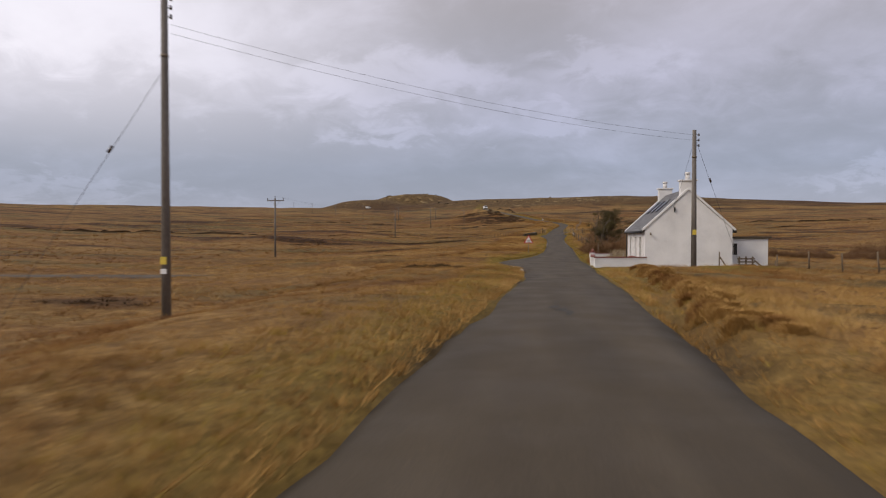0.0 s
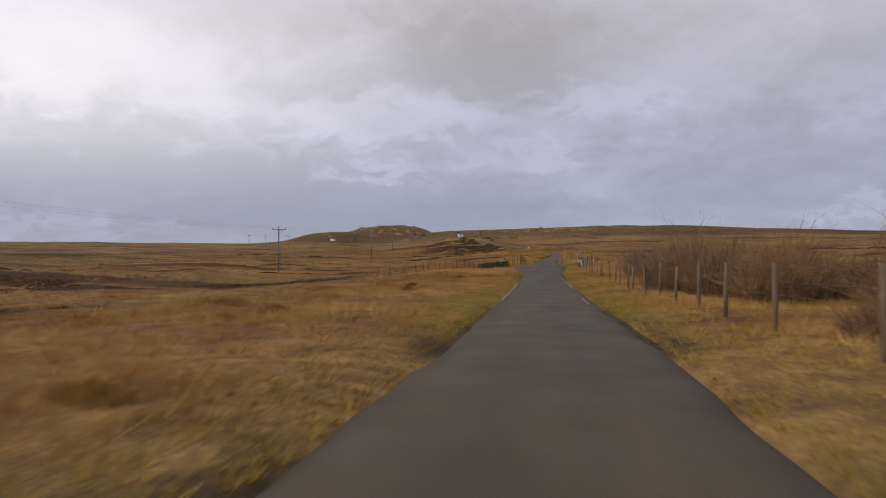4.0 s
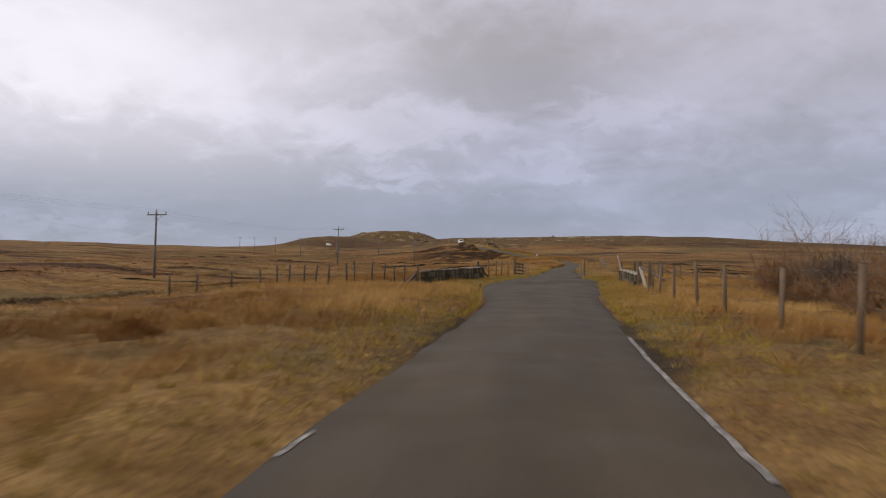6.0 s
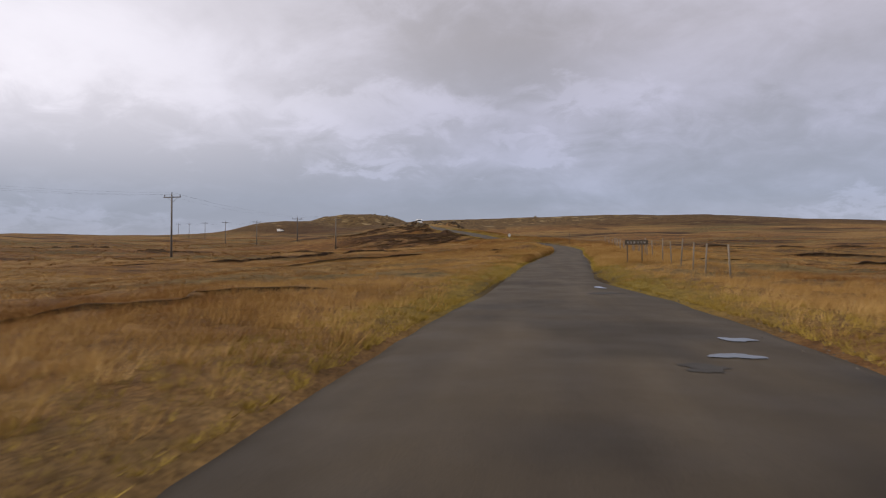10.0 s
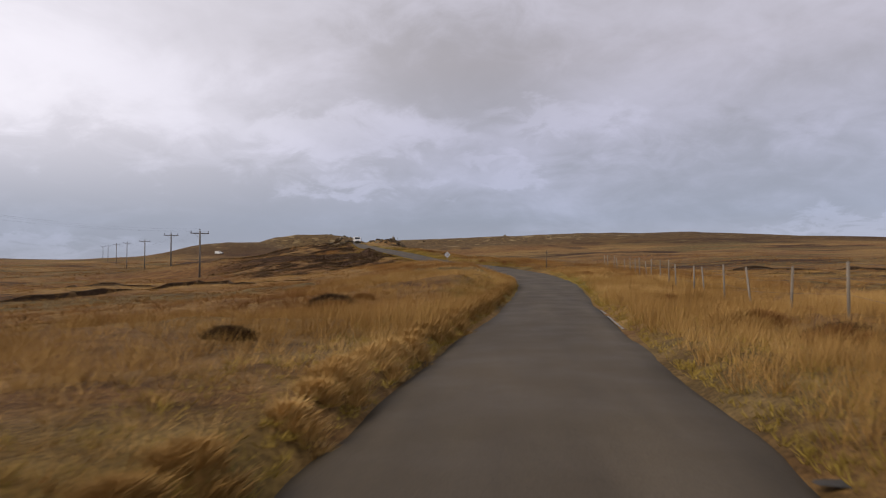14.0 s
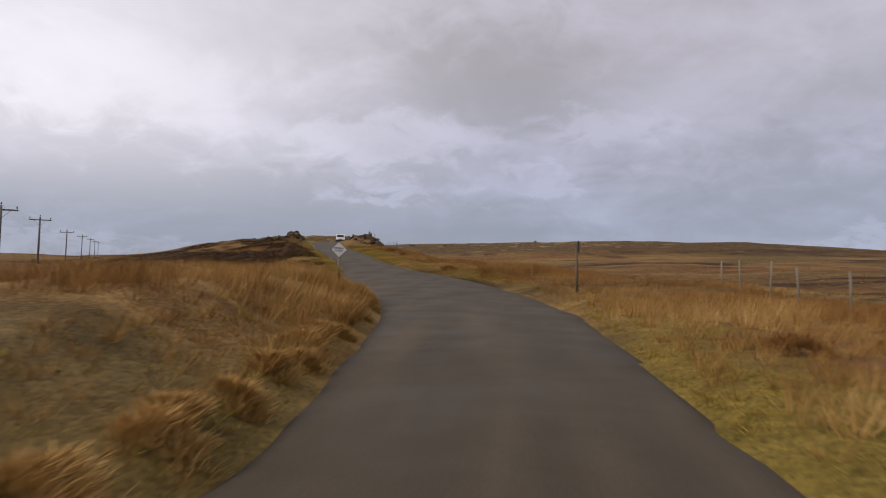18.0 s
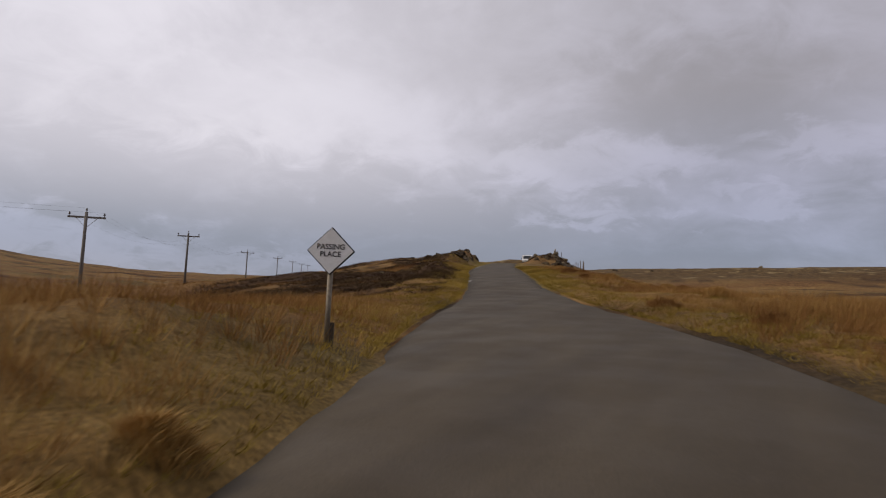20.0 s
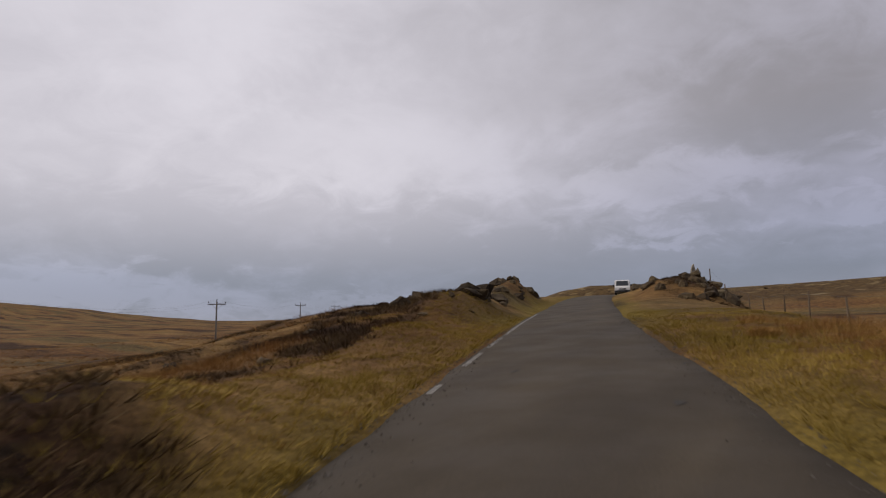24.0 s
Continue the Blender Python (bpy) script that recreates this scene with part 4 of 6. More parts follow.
    for r in range(rows):
        for c in range(cols):
            y = HY0 + 0.31 + (HY1 - HY0 - 0.62) * (c + (0.5 if r % 2 else 0.0) + 0.25) / cols
            if y > HY1 - 0.42:
                continue
            xx = run * (r + 0.5) / rows
            if 2.0 < xx < 3.5 and any(abs(y - wy) < 0.62 for wy in (52.4, 54.4, 56.4)):
                continue
            ob = new("slate", shapes[rng.randrange(4)])
            ob.parent = h
            ob.matrix_basis = base @ Matrix.Translation((xx, y, 0.098 + rng.uniform(0, 0.006))) @ Matrix.Rotation(rng.uniform(-0.006, 0.006), 4, "Z")
    return h


house = build_house()

# garden wall with red coping


def wall_run(parent, a, b, height, base, thick=0.22):
    a, b = Vector((*a, base)), Vector((*b, base))
    t = (b - a).normalized()
    ang = math.atan2(t.y, t.x)
    mid = (a + b) / 2
    m = Matrix.Translation(mid) @ Matrix.Rotation(ang, 4, "Z")
    seg = part("wall_panel", box((b - a).length, thick, height + 0.4, m=m @ Matrix.Translation((0, 0, -0.4)), bevel=0.012), HARL, parent)
    part("coping", box((b - a).length + 0.05, thick + 0.08, 0.06, m=m @ Matrix.Translation((0, 0, height)), bevel=0.02), RED_COPE, seg, "red painted coping")


garden_wall = thing("garden_wall", "low white rendered garden wall with red coping", "garden wall")
wall_run(garden_wall, (3.98, 47.9), (4.45, 53.4), 0.82, -0.86)
wall_run(garden_wall, (4.53, 54.5), (4.85, 60.2), 0.82, -0.86)
wall_run(garden_wall, (4.11, 47.8), (7.70, 48.6), 0.80, -0.88)
wall_run(garden_wall, (4.9, 60.3), (7.70, 60.6), 0.80, -0.88)
for k, (x, y) in enumerate(((4.45, 53.55), (4.53, 54.4))):
    g = part("gate_pier", box(0.34, 0.34, 1.42, (x, y, -1.26), 0.015), HARL, garden_wall, "white gate pier")
    part("pier_cap", joined(box(0.42, 0.42, 0.07, (x, y, 0.16), 0.012), rod((x, y, 0.23), (x, y, 0.40), 0.13, 0.07, 12)), RED_COPE, g, "red pier cap with a finial")
gate = thing("garden_gate", "narrow dark red wooden garden gate in a white wall", "gate", (4.49, 53.97, -0.86))
part("gate_frame", joined(box(0.05, 0.62, 0.07, (0, 0, 0.12)), box(0.05, 0.62, 0.07, (0, 0, 0.78))), RED_COPE, gate)
for k in range(5):
    part("board", box(0.03, 0.08, 0.86, (-0.045, -0.26 + 0.13 * k, 0.06), 0.006), RED_COPE, gate)
window_box = thing("planter", "long low whitewashed planter with red rim below the cottage windows", "planter", (7.45, 53.6, gz(7.45, 53.6)))
part("trough", box(0.26, 2.16, 0.80, (0, 0, -0.1), 0.02), HARL_OLD, window_box)
part("rim", box(0.32, 2.24, 0.07, (0, 0, 0.70), 0.015), RED_COPE, window_box, "red painted rim")

# small fence and posts beside the house
hurdle = thing("fence", "short weathered timber fence beside the cottage annex", "fence", (13.0, 46.8, gz(13.0, 46.8)))
for k in range(3):
    part("post", box(0.09, 0.09, 1.15, (0.35 + k * 0.42, 0, -0.2), 0.01), WOOD_OLD, hurdle)
for k in range(4):
    part("rail", box(1.1, 0.03, 0.09, (0.77, -0.06, 0.15 + k * 0.2), 0.006), WOOD_OLD, hurdle)
for a, b in (((-0.9, 0, -0.1), (-0.9, 0, 1.25)), ((-0.85, 0, 0.9), (-0.3, 0, 0.0)), ((1.3, 0, 0.7), (2.1, 0, 0.0)), ((2.6, 0, -0.1), (2.6, 0, 0.7))):
    part("strut", rod(a, b, 0.045, 0.04, 8), WOOD_OLD, hurdle)


def post_mesh(height, r0=0.05, seg=8, lean=0.0, square=False):
    if square:
        return box(r0 * 2, r0 * 2, height + 0.3, (0, 0, -0.3), 0.008)
    return joined(rod((0, 0, -0.3), (lean, 0, height), r0, r0 * 0.92, seg), rod((lean, 0, height), (lean, 0, height + r0 * 0.7), r0 * 0.92, r0 * 0.15, seg))


def wire_fence(label, points, height, spacing, wires=3, r0=0.05, mat=None, seed=1, jitter=0.03):
    """A post and wire fence along points on the ground."""
    rng = random.Random(seed)
    mat = mat or WOOD_OLD
    places = []
    for (ax, ay), (bx, by) in zip(points[:-1], points[1:]):
        n = max(1, round(math.hypot(bx - ax, by - ay) / spacing))
        places += [(ax + (bx - ax) * i / n, ay + (by - ay) * i / n) for i in range(n)]
    places.append(points[-1])
    ox, oy = places[0]
    f = thing("fence", label, "fence", (ox, oy, gz(ox, oy)))
    z0 = gz(ox, oy)
    kinds = [bpy.data.meshes.new("post") for _ in range(4)]
    for me in kinds:
        bm = post_mesh(height * rng.uniform(0.94, 1.06), r0, 8, rng.uniform(-0.05, 0.05))
        bm.to_mesh(me), bm.free()
        me.materials.append(mat)
    tops = []
    for x, y in places:
        x, y = x + rng.uniform(-jitter, jitter) * 4, y + rng.uniform(-jitter, jitter) * 6
        ob = new("post", rng.choice(kinds))
        ob.parent = f
        z = gz(x, y)
        ob.matrix_basis = pose(x - ox, y - oy, z - z0, rng.uniform(-3, 3), rng.uniform(-4, 4), rng.uniform(0, 360))
        tops.append((x - ox, y - oy, z - z0))
    for k in range(wires):
        h = height * (0.95 - 0.8 * k / max(1, wires))
        part("wire", tube([(x, y + r0, z + h) for x, y, z in tops], 0.003, 4), WIRE, f)
    return f


def beside(y, d):
    return float(road_x(y) + d / road_cos(y)), y


wire_fence("grey post and wire fence along the grass verge", [beside(67.6, 3.75), beside(100, 3.8), beside(125, 3.95), beside(147, 3.95)], 1.12, 3.1, 4, 0.046, seed=2)
wire_fence("short post and wire fence in rough grass near the cottage", [(15.5, 46), (18, 34), (18.6, 27), (30, 22)], 1.15, 3.0, 3, 0.05, seed=3)
wire_fence("post and wire fence through tall straw grass", [(12.5, 205), (13.6, 226), (15.4, 244.1), (17.0, 262), (18.8, 281), (19.2, 296)], 1.2, 3.0, 3, 0.034, TAN_WOOD, seed=4)
wire_fence("low stock fence of dark posts on the moor", [(-8.0, 148.4), (-3.75, 149.6), (-1.6, 150.0)], 0.98, 0.62, 3, 0.045, WOOD_DARK, seed=5)
wire_fence("low stock fence of dark posts crossing rough grass", [(-12.5, 147.0), (-8.6, 148.2)], 0.85, 1.3, 3, 0.045, WOOD_DARK, seed=15)
wire_fence("sparse post and wire fence between bridge and cattle grid", [(0.65, 164.4), (0.95, 167.3), (1.2, 170.0), (1.57, 173.1)], 1.12, 3.0, 2, 0.055, seed=6, jitter=0.0)
wire_fence("post and wire fence beyond the field gate", [(12.9, 178.6), (18, 180.5), (30, 184)], 1.15, 1.7, 4, 0.055, seed=7)
wire_fence("leaning post and wire fence on the bank by the bend", [(-12.2, 369), (-9.3, 361), (-6.4, 352), (-4.0, 344), (-2.5, 338)], 0.95, 3.6, 2, 0.032, seed=8)

# ---- the bridge over the burn ----


def stone_mesh(sx, sy, sz, rng, worn=0.10):
    bm = bmesh.new()
    bmesh.ops.create_cube(bm, size=1)
    bmesh.ops.bevel(bm, geom=bm.edges[:], offset=worn, segments=1, affect="EDGES")
    for v in bm.verts:
        v.co = Vector((v.co.x * sx * rng.uniform(0.93, 1.03), v.co.y * sy * rng.uniform(0.90, 1.06), v.co.z * sz * rng.uniform(0.93, 1.02)))
    me = bpy.data.meshes.new("stone")
    bm.to_mesh(me), bm.free()
    return me


def parapet(name_label, a, b, top_a, top_b, courses, seed):
    """A coursed stone parapet from a to b, capped with flat stones."""
    rng = random.Random(seed)
    a, b = Vector(a), Vector(b)
    length, ang = (b - a).length, math.atan2(b.y - a.y, b.x - a.x)
    w = thing("bridge_parapet", name_label, "stone wall", (a.x, a.y, top_a), math.degrees(ang), "bridge parapets")
    course = 0.29
    kinds = [stone_mesh(s, 0.32, course - 0.006, rng, 0.05) for s in (0.24, 0.33, 0.42, 0.55) for _ in range(2)]
    for me in kinds:
        me.materials.append(STONE)
    widths = [0.24, 0.24, 0.33, 0.33, 0.42, 0.42, 0.55, 0.55]
    drop = lambda x: (top_b - top_a) * x / length
    for r in range(courses):
        x = rng.uniform(-0.2, 0.1)
        while x < length:
            k = rng.randrange(8)
            ob = new("stone", kinds[k])
            ob.parent = w
            ob.matrix_basis = pose(x + widths[k] / 2, rng.uniform(-0.018, 0.018), drop(x) - 0.085 - course * (r + 0.5), rng.uniform(-1.5, 1.5), rng.uniform(-1.5, 1.5), rng.uniform(-1.5, 1.5))
            x += widths[k] + 0.004
    caps = [stone_mesh(s, 0.35, 0.075, rng, 0.06) for s in (0.7, 0.9, 1.15)]
    for me in caps:
        me.materials.append(STONE_CAP)
    x, cw = -0.1, (0.7, 0.9, 1.15)
    while x < length - 0.6:
        k = rng.randrange(3)
        ob = new("coping_stone", caps[k])
        ob.parent = w
        ob.matrix_basis = pose(x + cw[k] / 2, rng.uniform(-0.02, 0.02), drop(x + cw[k] / 2) - 0.042 + rng.uniform(-0.004, 0.004), rng.uniform(-1.5, 1.5), -math.degrees(math.atan2(top_b - top_a, length)) + rng.uniform(-0.4, 0.4), rng.uniform(-1.5, 1.5))
        x += cw[k] - 0.015
    core = box(length, 0.24, courses * course + 0.5, (length / 2, 0, -0.10 - courses * course - 0.5))
    part("core", core, STONE, w)
    return w


parapet("mossy grey stone bridge parapet with flat pale coping", (-2.0, 153.9), (0.4, 161.5), 2.20, 2.62, 6, 1)
parapet("dark lichened stone bridge parapet behind tall grass", (8.35, 149.6), (9.0, 161.3), 2.12, 2.58, 6, 2)


def timber(label, posts, beams, category="timber rails", name="timber_rails"):
    """Loose posts and rails: posts (x, y, base, top, half width), beams (a, b, w, h)."""
    x, y = posts[0][:2]
    z = gz(x, y)
    t = thing(name, label, category, (x, y, z))
    for px, py, z0, z1, r, mat in posts:
        part("post", box(r * 2, r * 2, z1 - z0, (px - x, py - y, z0 - z), 0.012), mat, t)
    for a, b, w, h, mat in beams:
        part("rail", beam(Vector(a) - Vector((x, y, z)), Vector(b) - Vector((x, y, z)), w, h), mat, t)
    return t


timber("grey strainer post with pale diagonal brace and rails",
       [(8.3, 148.9, 1.0, 2.62, 0.10, WOOD_OLD), (8.32, 146.3, 0.8, 2.52, 0.065, WOOD_OLD)],
       [((8.3, 148.78, 2.36), (8.42, 147.9, 1.45), 0.11, 0.06, PALE_WOOD), ((8.36, 148.8, 2.38), (8.62, 145.0, 1.78), 0.10, 0.09, WOOD_OLD)])
timber("leaning pale board and weathered posts beside a stone parapet",
       [(9.05, 161.9, 1.6, 2.95, 0.07, WOOD_OLD), (10.1, 161.6, 1.6, 3.05, 0.05, WOOD_OLD), (11.2, 161.0, 1.6, 3.05, 0.08, WOOD_OLD)],
       [((9.05, 161.8, 2.5), (8.8, 161.6, 3.45), 0.11, 0.05, PALE_WOOD), ((11.25, 161.0, 2.7), (12.6, 160.6, 1.95), 0.07, 0.05, WOOD_DARK), ((10.1, 161.55, 2.3), (10.7, 161.3, 2.55), 0.05, 0.04, PALE_WOOD)])
timber("dark timber post and diagonal strut against a bridge parapet",
       [(-2.25, 153.3, 0.6, 2.15, 0.08, WOOD_DARK)], [((-2.3, 153.2, 2.0), (-3.0, 151.9, 0.85), 0.17, 0.13, WOOD_DARK)])
timber("dark broad post with a diagonal strut at the parapet's far end",
       [(0.15, 162.0, 1.5, 2.95, 0.065, WOOD_DARK)], [((0.2, 162.1, 2.65), (0.75, 163.1, 1.95), 0.09, 0.07, WOOD_DARK)])

# ---- cattle grid with its wings and gate ----
GZ = float(road_z(178.8))


TAR_EDGE = varied("concrete_edge", ((0.05, 0.045, 0.04), (0.09, 0.08, 0.07)), 4, 40, 0.9)


LIT_STEEL = varied("lit_steel", ((0.10, 0.08, 0.06), (0.155, 0.128, 0.10), (0.22, 0.187, 0.15)), 2, 30, 0.6)


def build_grid():
    g = thing("cattle_grid", "steel cattle grid of worn bars set across the road", "cattle grid", (5.4, 178.8, GZ))
    g.rotation_euler[0] = math.atan((float(road_z(180.4)) - float(road_z(177.2))) / 3.2)
    part("pit", box(4.9, 3.16, 0.01, (0, 0, -0.098)), TAR_EDGE, g, "dark pit below the bars")
    # lit tops and shaded sides are put into the colours: pale strips on black bars
    for k in range(12):
        bar = part("bar", box(4.75, 0.05, 0.066, (0, -1.375 + k * 0.25, -0.066), 0.008), BLACK, g)
        part("lit_top", box(4.7, 0.06, 0.010, (0, -1.375 + k * 0.25, -0.001), 0.001), LIT_STEEL, bar, "pale top of the bar, coloured as if lit")
    for x in (-2.0, -0.8, 0.45, 1.65):
        part("strip", box(0.09, 2.86, 0.008, (x, 0, 0.005), 0.002), ROAD_PAINT, g, "worn white painted strip")
    for s in (-1, 1):
        part("edge_beam", box(4.9, 0.13, 0.12, (0, s * 1.545, -0.115), 0.01), TAR_EDGE, g)
    return g


build_grid()


def wing(label, a, b, height, bars, mat, bar=0.04):
    a, b = Vector((*a, 0)), Vector((*b, 0))
    z = gz(a.x, a.y)
    w = thing("wing_fence", label, "metal railing", (a.x, a.y, z), math.degrees(math.atan2(b.y - a.y, b.x - a.x)), "cattle grid wings")
    n = (b - a).length
    for x in (0, n * 0.5, n):
        part("upright", box(0.06, 0.06, height + 0.25, (x, 0, -0.25), 0.008), mat, w)
    for k in range(bars):
        part("bar", rod((0, 0.0, 0.14 + (height - 0.16) * k / (bars - 1)), (n, 0.0, 0.14 + (height - 0.16) * k / (bars - 1)), bar / 2 * 1.1, None, 8), mat, w)
    return w


wing("pale rusted tubular wing railing beside the cattle grid", (7.62, 178.05), (7.55, 180.75), 1.22, 6, METAL_RUST)
wing("pale rusted tubular wing railing at the grid's grassy end", (2.68, 178.3), (3.05, 181.1), 1.12, 5, METAL_RUST)

hp = thing("gate_post", "thick weathered round strainer post standing in rough grass", "post", (2.0, 176.1, gz(2.0, 176.1)))
part("shaft", joined(rod((0, 0, -0.4), (0, 0, 1.38), 0.12, 0.11, 14), rod((0, 0, 1.38), (0, 0, 1.42), 0.11, 0.08, 14)), WOOD_BROWN, hp)
hz = gz(2.3, 177.2)
hurdle = thing("timber_hurdle", "weathered timber hurdle with four boards beside a post", "fence", (2.0, 176.2, hz), math.degrees(math.atan2(2.05, 0.66)))
for k in range(4):
    part("board", box(2.05, 0.035, 0.13, (1.12, 0, 0.12 + k * 0.27), 0.008), WOOD_OLD, hurdle)
for x in (1.15, 2.12):
    part("upright", box(0.10, 0.06, 1.15, (x, 0.05, -0.1), 0.008), WOOD_OLD, hurdle)

gate = thing("field_gate", "long galvanised seven-bar field gate, closed", "gate", (7.78, 178.12, gz(8.2, 178.1) + 0.08), 10.5)
for k, z in enumerate((0.0, 0.15, 0.31, 0.48, 0.68, 0.92, 1.18)):
    part("bar", rod((0, 0, z + 0.04), (4.45, 0, z + 0.04), 0.022, None, 8), METAL_GREY if k % 2 else METAL_RUST, gate)
for x in (0.02, 1.5, 2.95, 4.43):
    part("upright", box(0.045, 0.045, 1.24, (x, 0, 0.02), 0.006), METAL_GREY, gate)
timber("pair of weathered gate posts with a pale leaning stake", [(12.25, 179.05, 1.8, 3.72, 0.09, WOOD_OLD), (7.95, 179.3, 1.9, 3.85, 0.09, WOOD_OLD), (7.85, 178.9, 1.9, 3.75, 0.035, PALE_WOOD)],
       [((12.5, 178.9, 2.2), (12.42, 179.0, 3.1), 0.09, 0.06, PALE_WOOD)], "gate posts", "gate_posts")

# ---- signs ----


def lettering(name, words, size, at, mat, parent, spread=1.0, depth=0.002):
    cu = bpy.data.curves.new("lettering", "FONT")
    cu.body, cu.size, cu.align_x, cu.align_y, cu.extrude, cu.space_character = words, size, "CENTER", "CENTER", depth, spread
    cu.offset = size * 0.012
    tmp = bpy.data.objects.new("lettering", cu)
    scene.collection.objects.link(tmp)
    dg = bpy.context.evaluated_depsgraph_get()
    me = bpy.data.meshes.new_from_object(tmp.evaluated_get(dg))
    bpy.data.objects.remove(tmp)
    ob = new(name, me)
    me.materials.clear()
    me.materials.append(mat)
    ob.parent = parent
    ob.matrix_basis = pose(*at, 90, 0, 0)
    return ob


def passing_sign(x, y, centre, turn, side=0.45, label="white diamond passing place sign on a grey post"):
    z = gz(x, y)
    s = thing("road_sign", label, "road sign", (x, y, z), turn)
    c = centre - z
    part("post", joined(rod((0, 0.05, -0.3), (0, 0.05, c), 0.038, 0.038, 10)), METAL_GREY, s)
    part("stub", box(0.07, 0.06, 0.62, (0.055, 0.1, -0.3), 0.01), WOOD_DARK, s, "dark wooden stub")
    m = Matrix.Translation((0, 0, c)) @ Matrix.Rotation(radians(45), 4, "Y")
    back = part("plate", box(side + 0.03, 0.05, side + 0.03, m=m @ Matrix.Translation((0, 0.012, -(side + 0.03) / 2)), bevel=0.02), BLACK, s, "dark edged sign plate")
    part("face", box(side, 0.006, side, m=m @ Matrix.Translation((0, -0.018, -side / 2)), bevel=0.002), WHITE_PAINT, s, "white sign face")
    lettering("lettering", "PASSING", 0.105, (0, -0.024, c + 0.055), BLACK, s)
    lettering("lettering", "PLACE", 0.105, (0, -0.024, c - 0.05), BLACK, s)
    return s


passing_sign(3.5, 294.7, 9.1, 22, 0.46)

sz = gz(-0.6, 70.0)
warn = thing("warning_sign", "red bordered triangular cattle grid warning sign on a post", "road sign", (-0.6, 70.0, sz), 4)
part("post", rod((0, 0.04, -0.3), (0, 0.04, 1.75), 0.035, 0.035, 10), METAL_GREY, warn)


def triangle(side, thick, y, zc):
    h = side * math.sqrt(3) / 2
    pts = [(-side / 2, y, zc - h / 3), (side / 2, y, zc - h / 3), (0, y, zc + h * 2 / 3)]
    return slab(pts[::-1], thick)


part("plate", triangle(1.0, -0.02, 0.0, 1.32), SIGN_RED, warn, "red triangular plate")
part("face", triangle(0.72, -0.006, -0.030, 1.32), WHITE_PAINT, warn, "white triangular face")
lettering("lettering", "Cattle", 0.15, (0, -0.040, 1.31), BLACK, warn)
lettering("lettering", "grid", 0.15, (0, -0.040, 1.18), BLACK, warn)

# dark board on two posts
bx, by = 11.0, 217.6
board = thing("sign_board", "dark wide sign board on two wooden posts in tall grass", "road sign", (bx, by, gz(bx, by)))
zz = 5.04 - gz(bx, by)
for x in (0.10, 0.85):
    part("post", rod((x, 0.04, -0.3), (x, 0.04, zz + 0.1), 0.035, 0.035, 8), WOOD_OLD, board)
part("panel", box(1.2, 0.03, 0.24, (0.56, 0, zz - 0.21), 0.006), WOOD_DARK, board, "dark board")
for k in range(6):
    part("bar", box(0.09, 0.008, 0.10, (0.12 + k * 0.17, -0.018, zz - 0.14)), ROAD_PAINT, board, "pale worn bar")

px, py = 13.0, 289.9
mk = thing("marker_post", "thin grey post with a dark plate seen edge-on", "road sign", (px, py, gz(px, py)), 80)
part("post", rod((0, 0, -0.3), (0, 0, 1.55), 0.05, 0.045, 8), WOOD_OLD, mk)
part("plate", box(0.34, 0.03, 0.36, (0, -0.06, 1.35), 0.006), BLACK, mk, "dark square plate")

# ---- white lines, puddles and litter on the road ----


def road_strip(name, y0, y1, d, width, mat, label, category, gaps=0.0, seed=0, lift=0.006):
    rng = random.Random(seed)
    verts, faces = [], []
    y = y0
    while y < y1:
        n = y + rng.uniform(0.4, 1.6)
        if rng.random() > gaps:
            ys = np.linspace(y, min(n, y1), 5)
            base = len(verts)
            for yy in ys:
                wob = rng.uniform(-0.012, 0.012)
                for s in (-1, 1):
                    x, _, z = road_point(yy, d(yy) + s * width / 2 + wob)
                    verts.append((float(x), float(yy), float(z) + lift))
            faces += [(base + 2 * k, base + 2 * k + 1, base + 2 * k + 3, base + 2 * k + 2) for k in range(4)]
        y = n
    return tagged(mesh_object(name, verts, faces, mat), label, category, kind="structure")


el = lambda y: float(np.interp(y, *EDGE_L))
er = lambda y: float(np.interp(y, *EDGE_R))
road_strip("edge_line", 104, 121, lambda y: el(y) + 0.16, 0.08, ROAD_PAINT, "worn white line along the road edge", "road line", 0.08, 1)
road_strip("edge_line", 101, 106, lambda y: er(y) - 0.36, 0.07, ROAD_PAINT, "worn white line along the road edge", "road line", 0.0, 2)
road_strip("edge_line", 123, 131, lambda y: er(y) - 0.20, 0.07, ROAD_PAINT, "worn white line along the road edge", "road line", 0.0, 3)
road_strip("edge_line", 112, 121, lambda y: er(y) - 0.22, 0.10, ROAD_PAINT, "worn white line along the road edge", "road line", 0.4, 4)
road_strip("edge_line", 242, 248, lambda y: er(y) - 0.10, 0.06, ROAD_PAINT, "worn white line along the road edge", "road line", 0.3, 5)
road_strip("edge_line", 318, 319.6, lambda y: el(y) + 0.15, 0.16, ROAD_PAINT, "worn white mark at the road edge", "road line", 0.0, 6)
road_strip("edge_line", 334, 354, lambda y: el(y) + 0.30, 0.10, ROAD_PAINT, "worn white line along the road edge", "road line", 0.1, 7)
road_strip("edge_line", 123, 131, lambda y: el(y) + 0.18, 0.05, ROAD_PAINT, "broken white marks at the road edge", "road line", 0.75, 8)


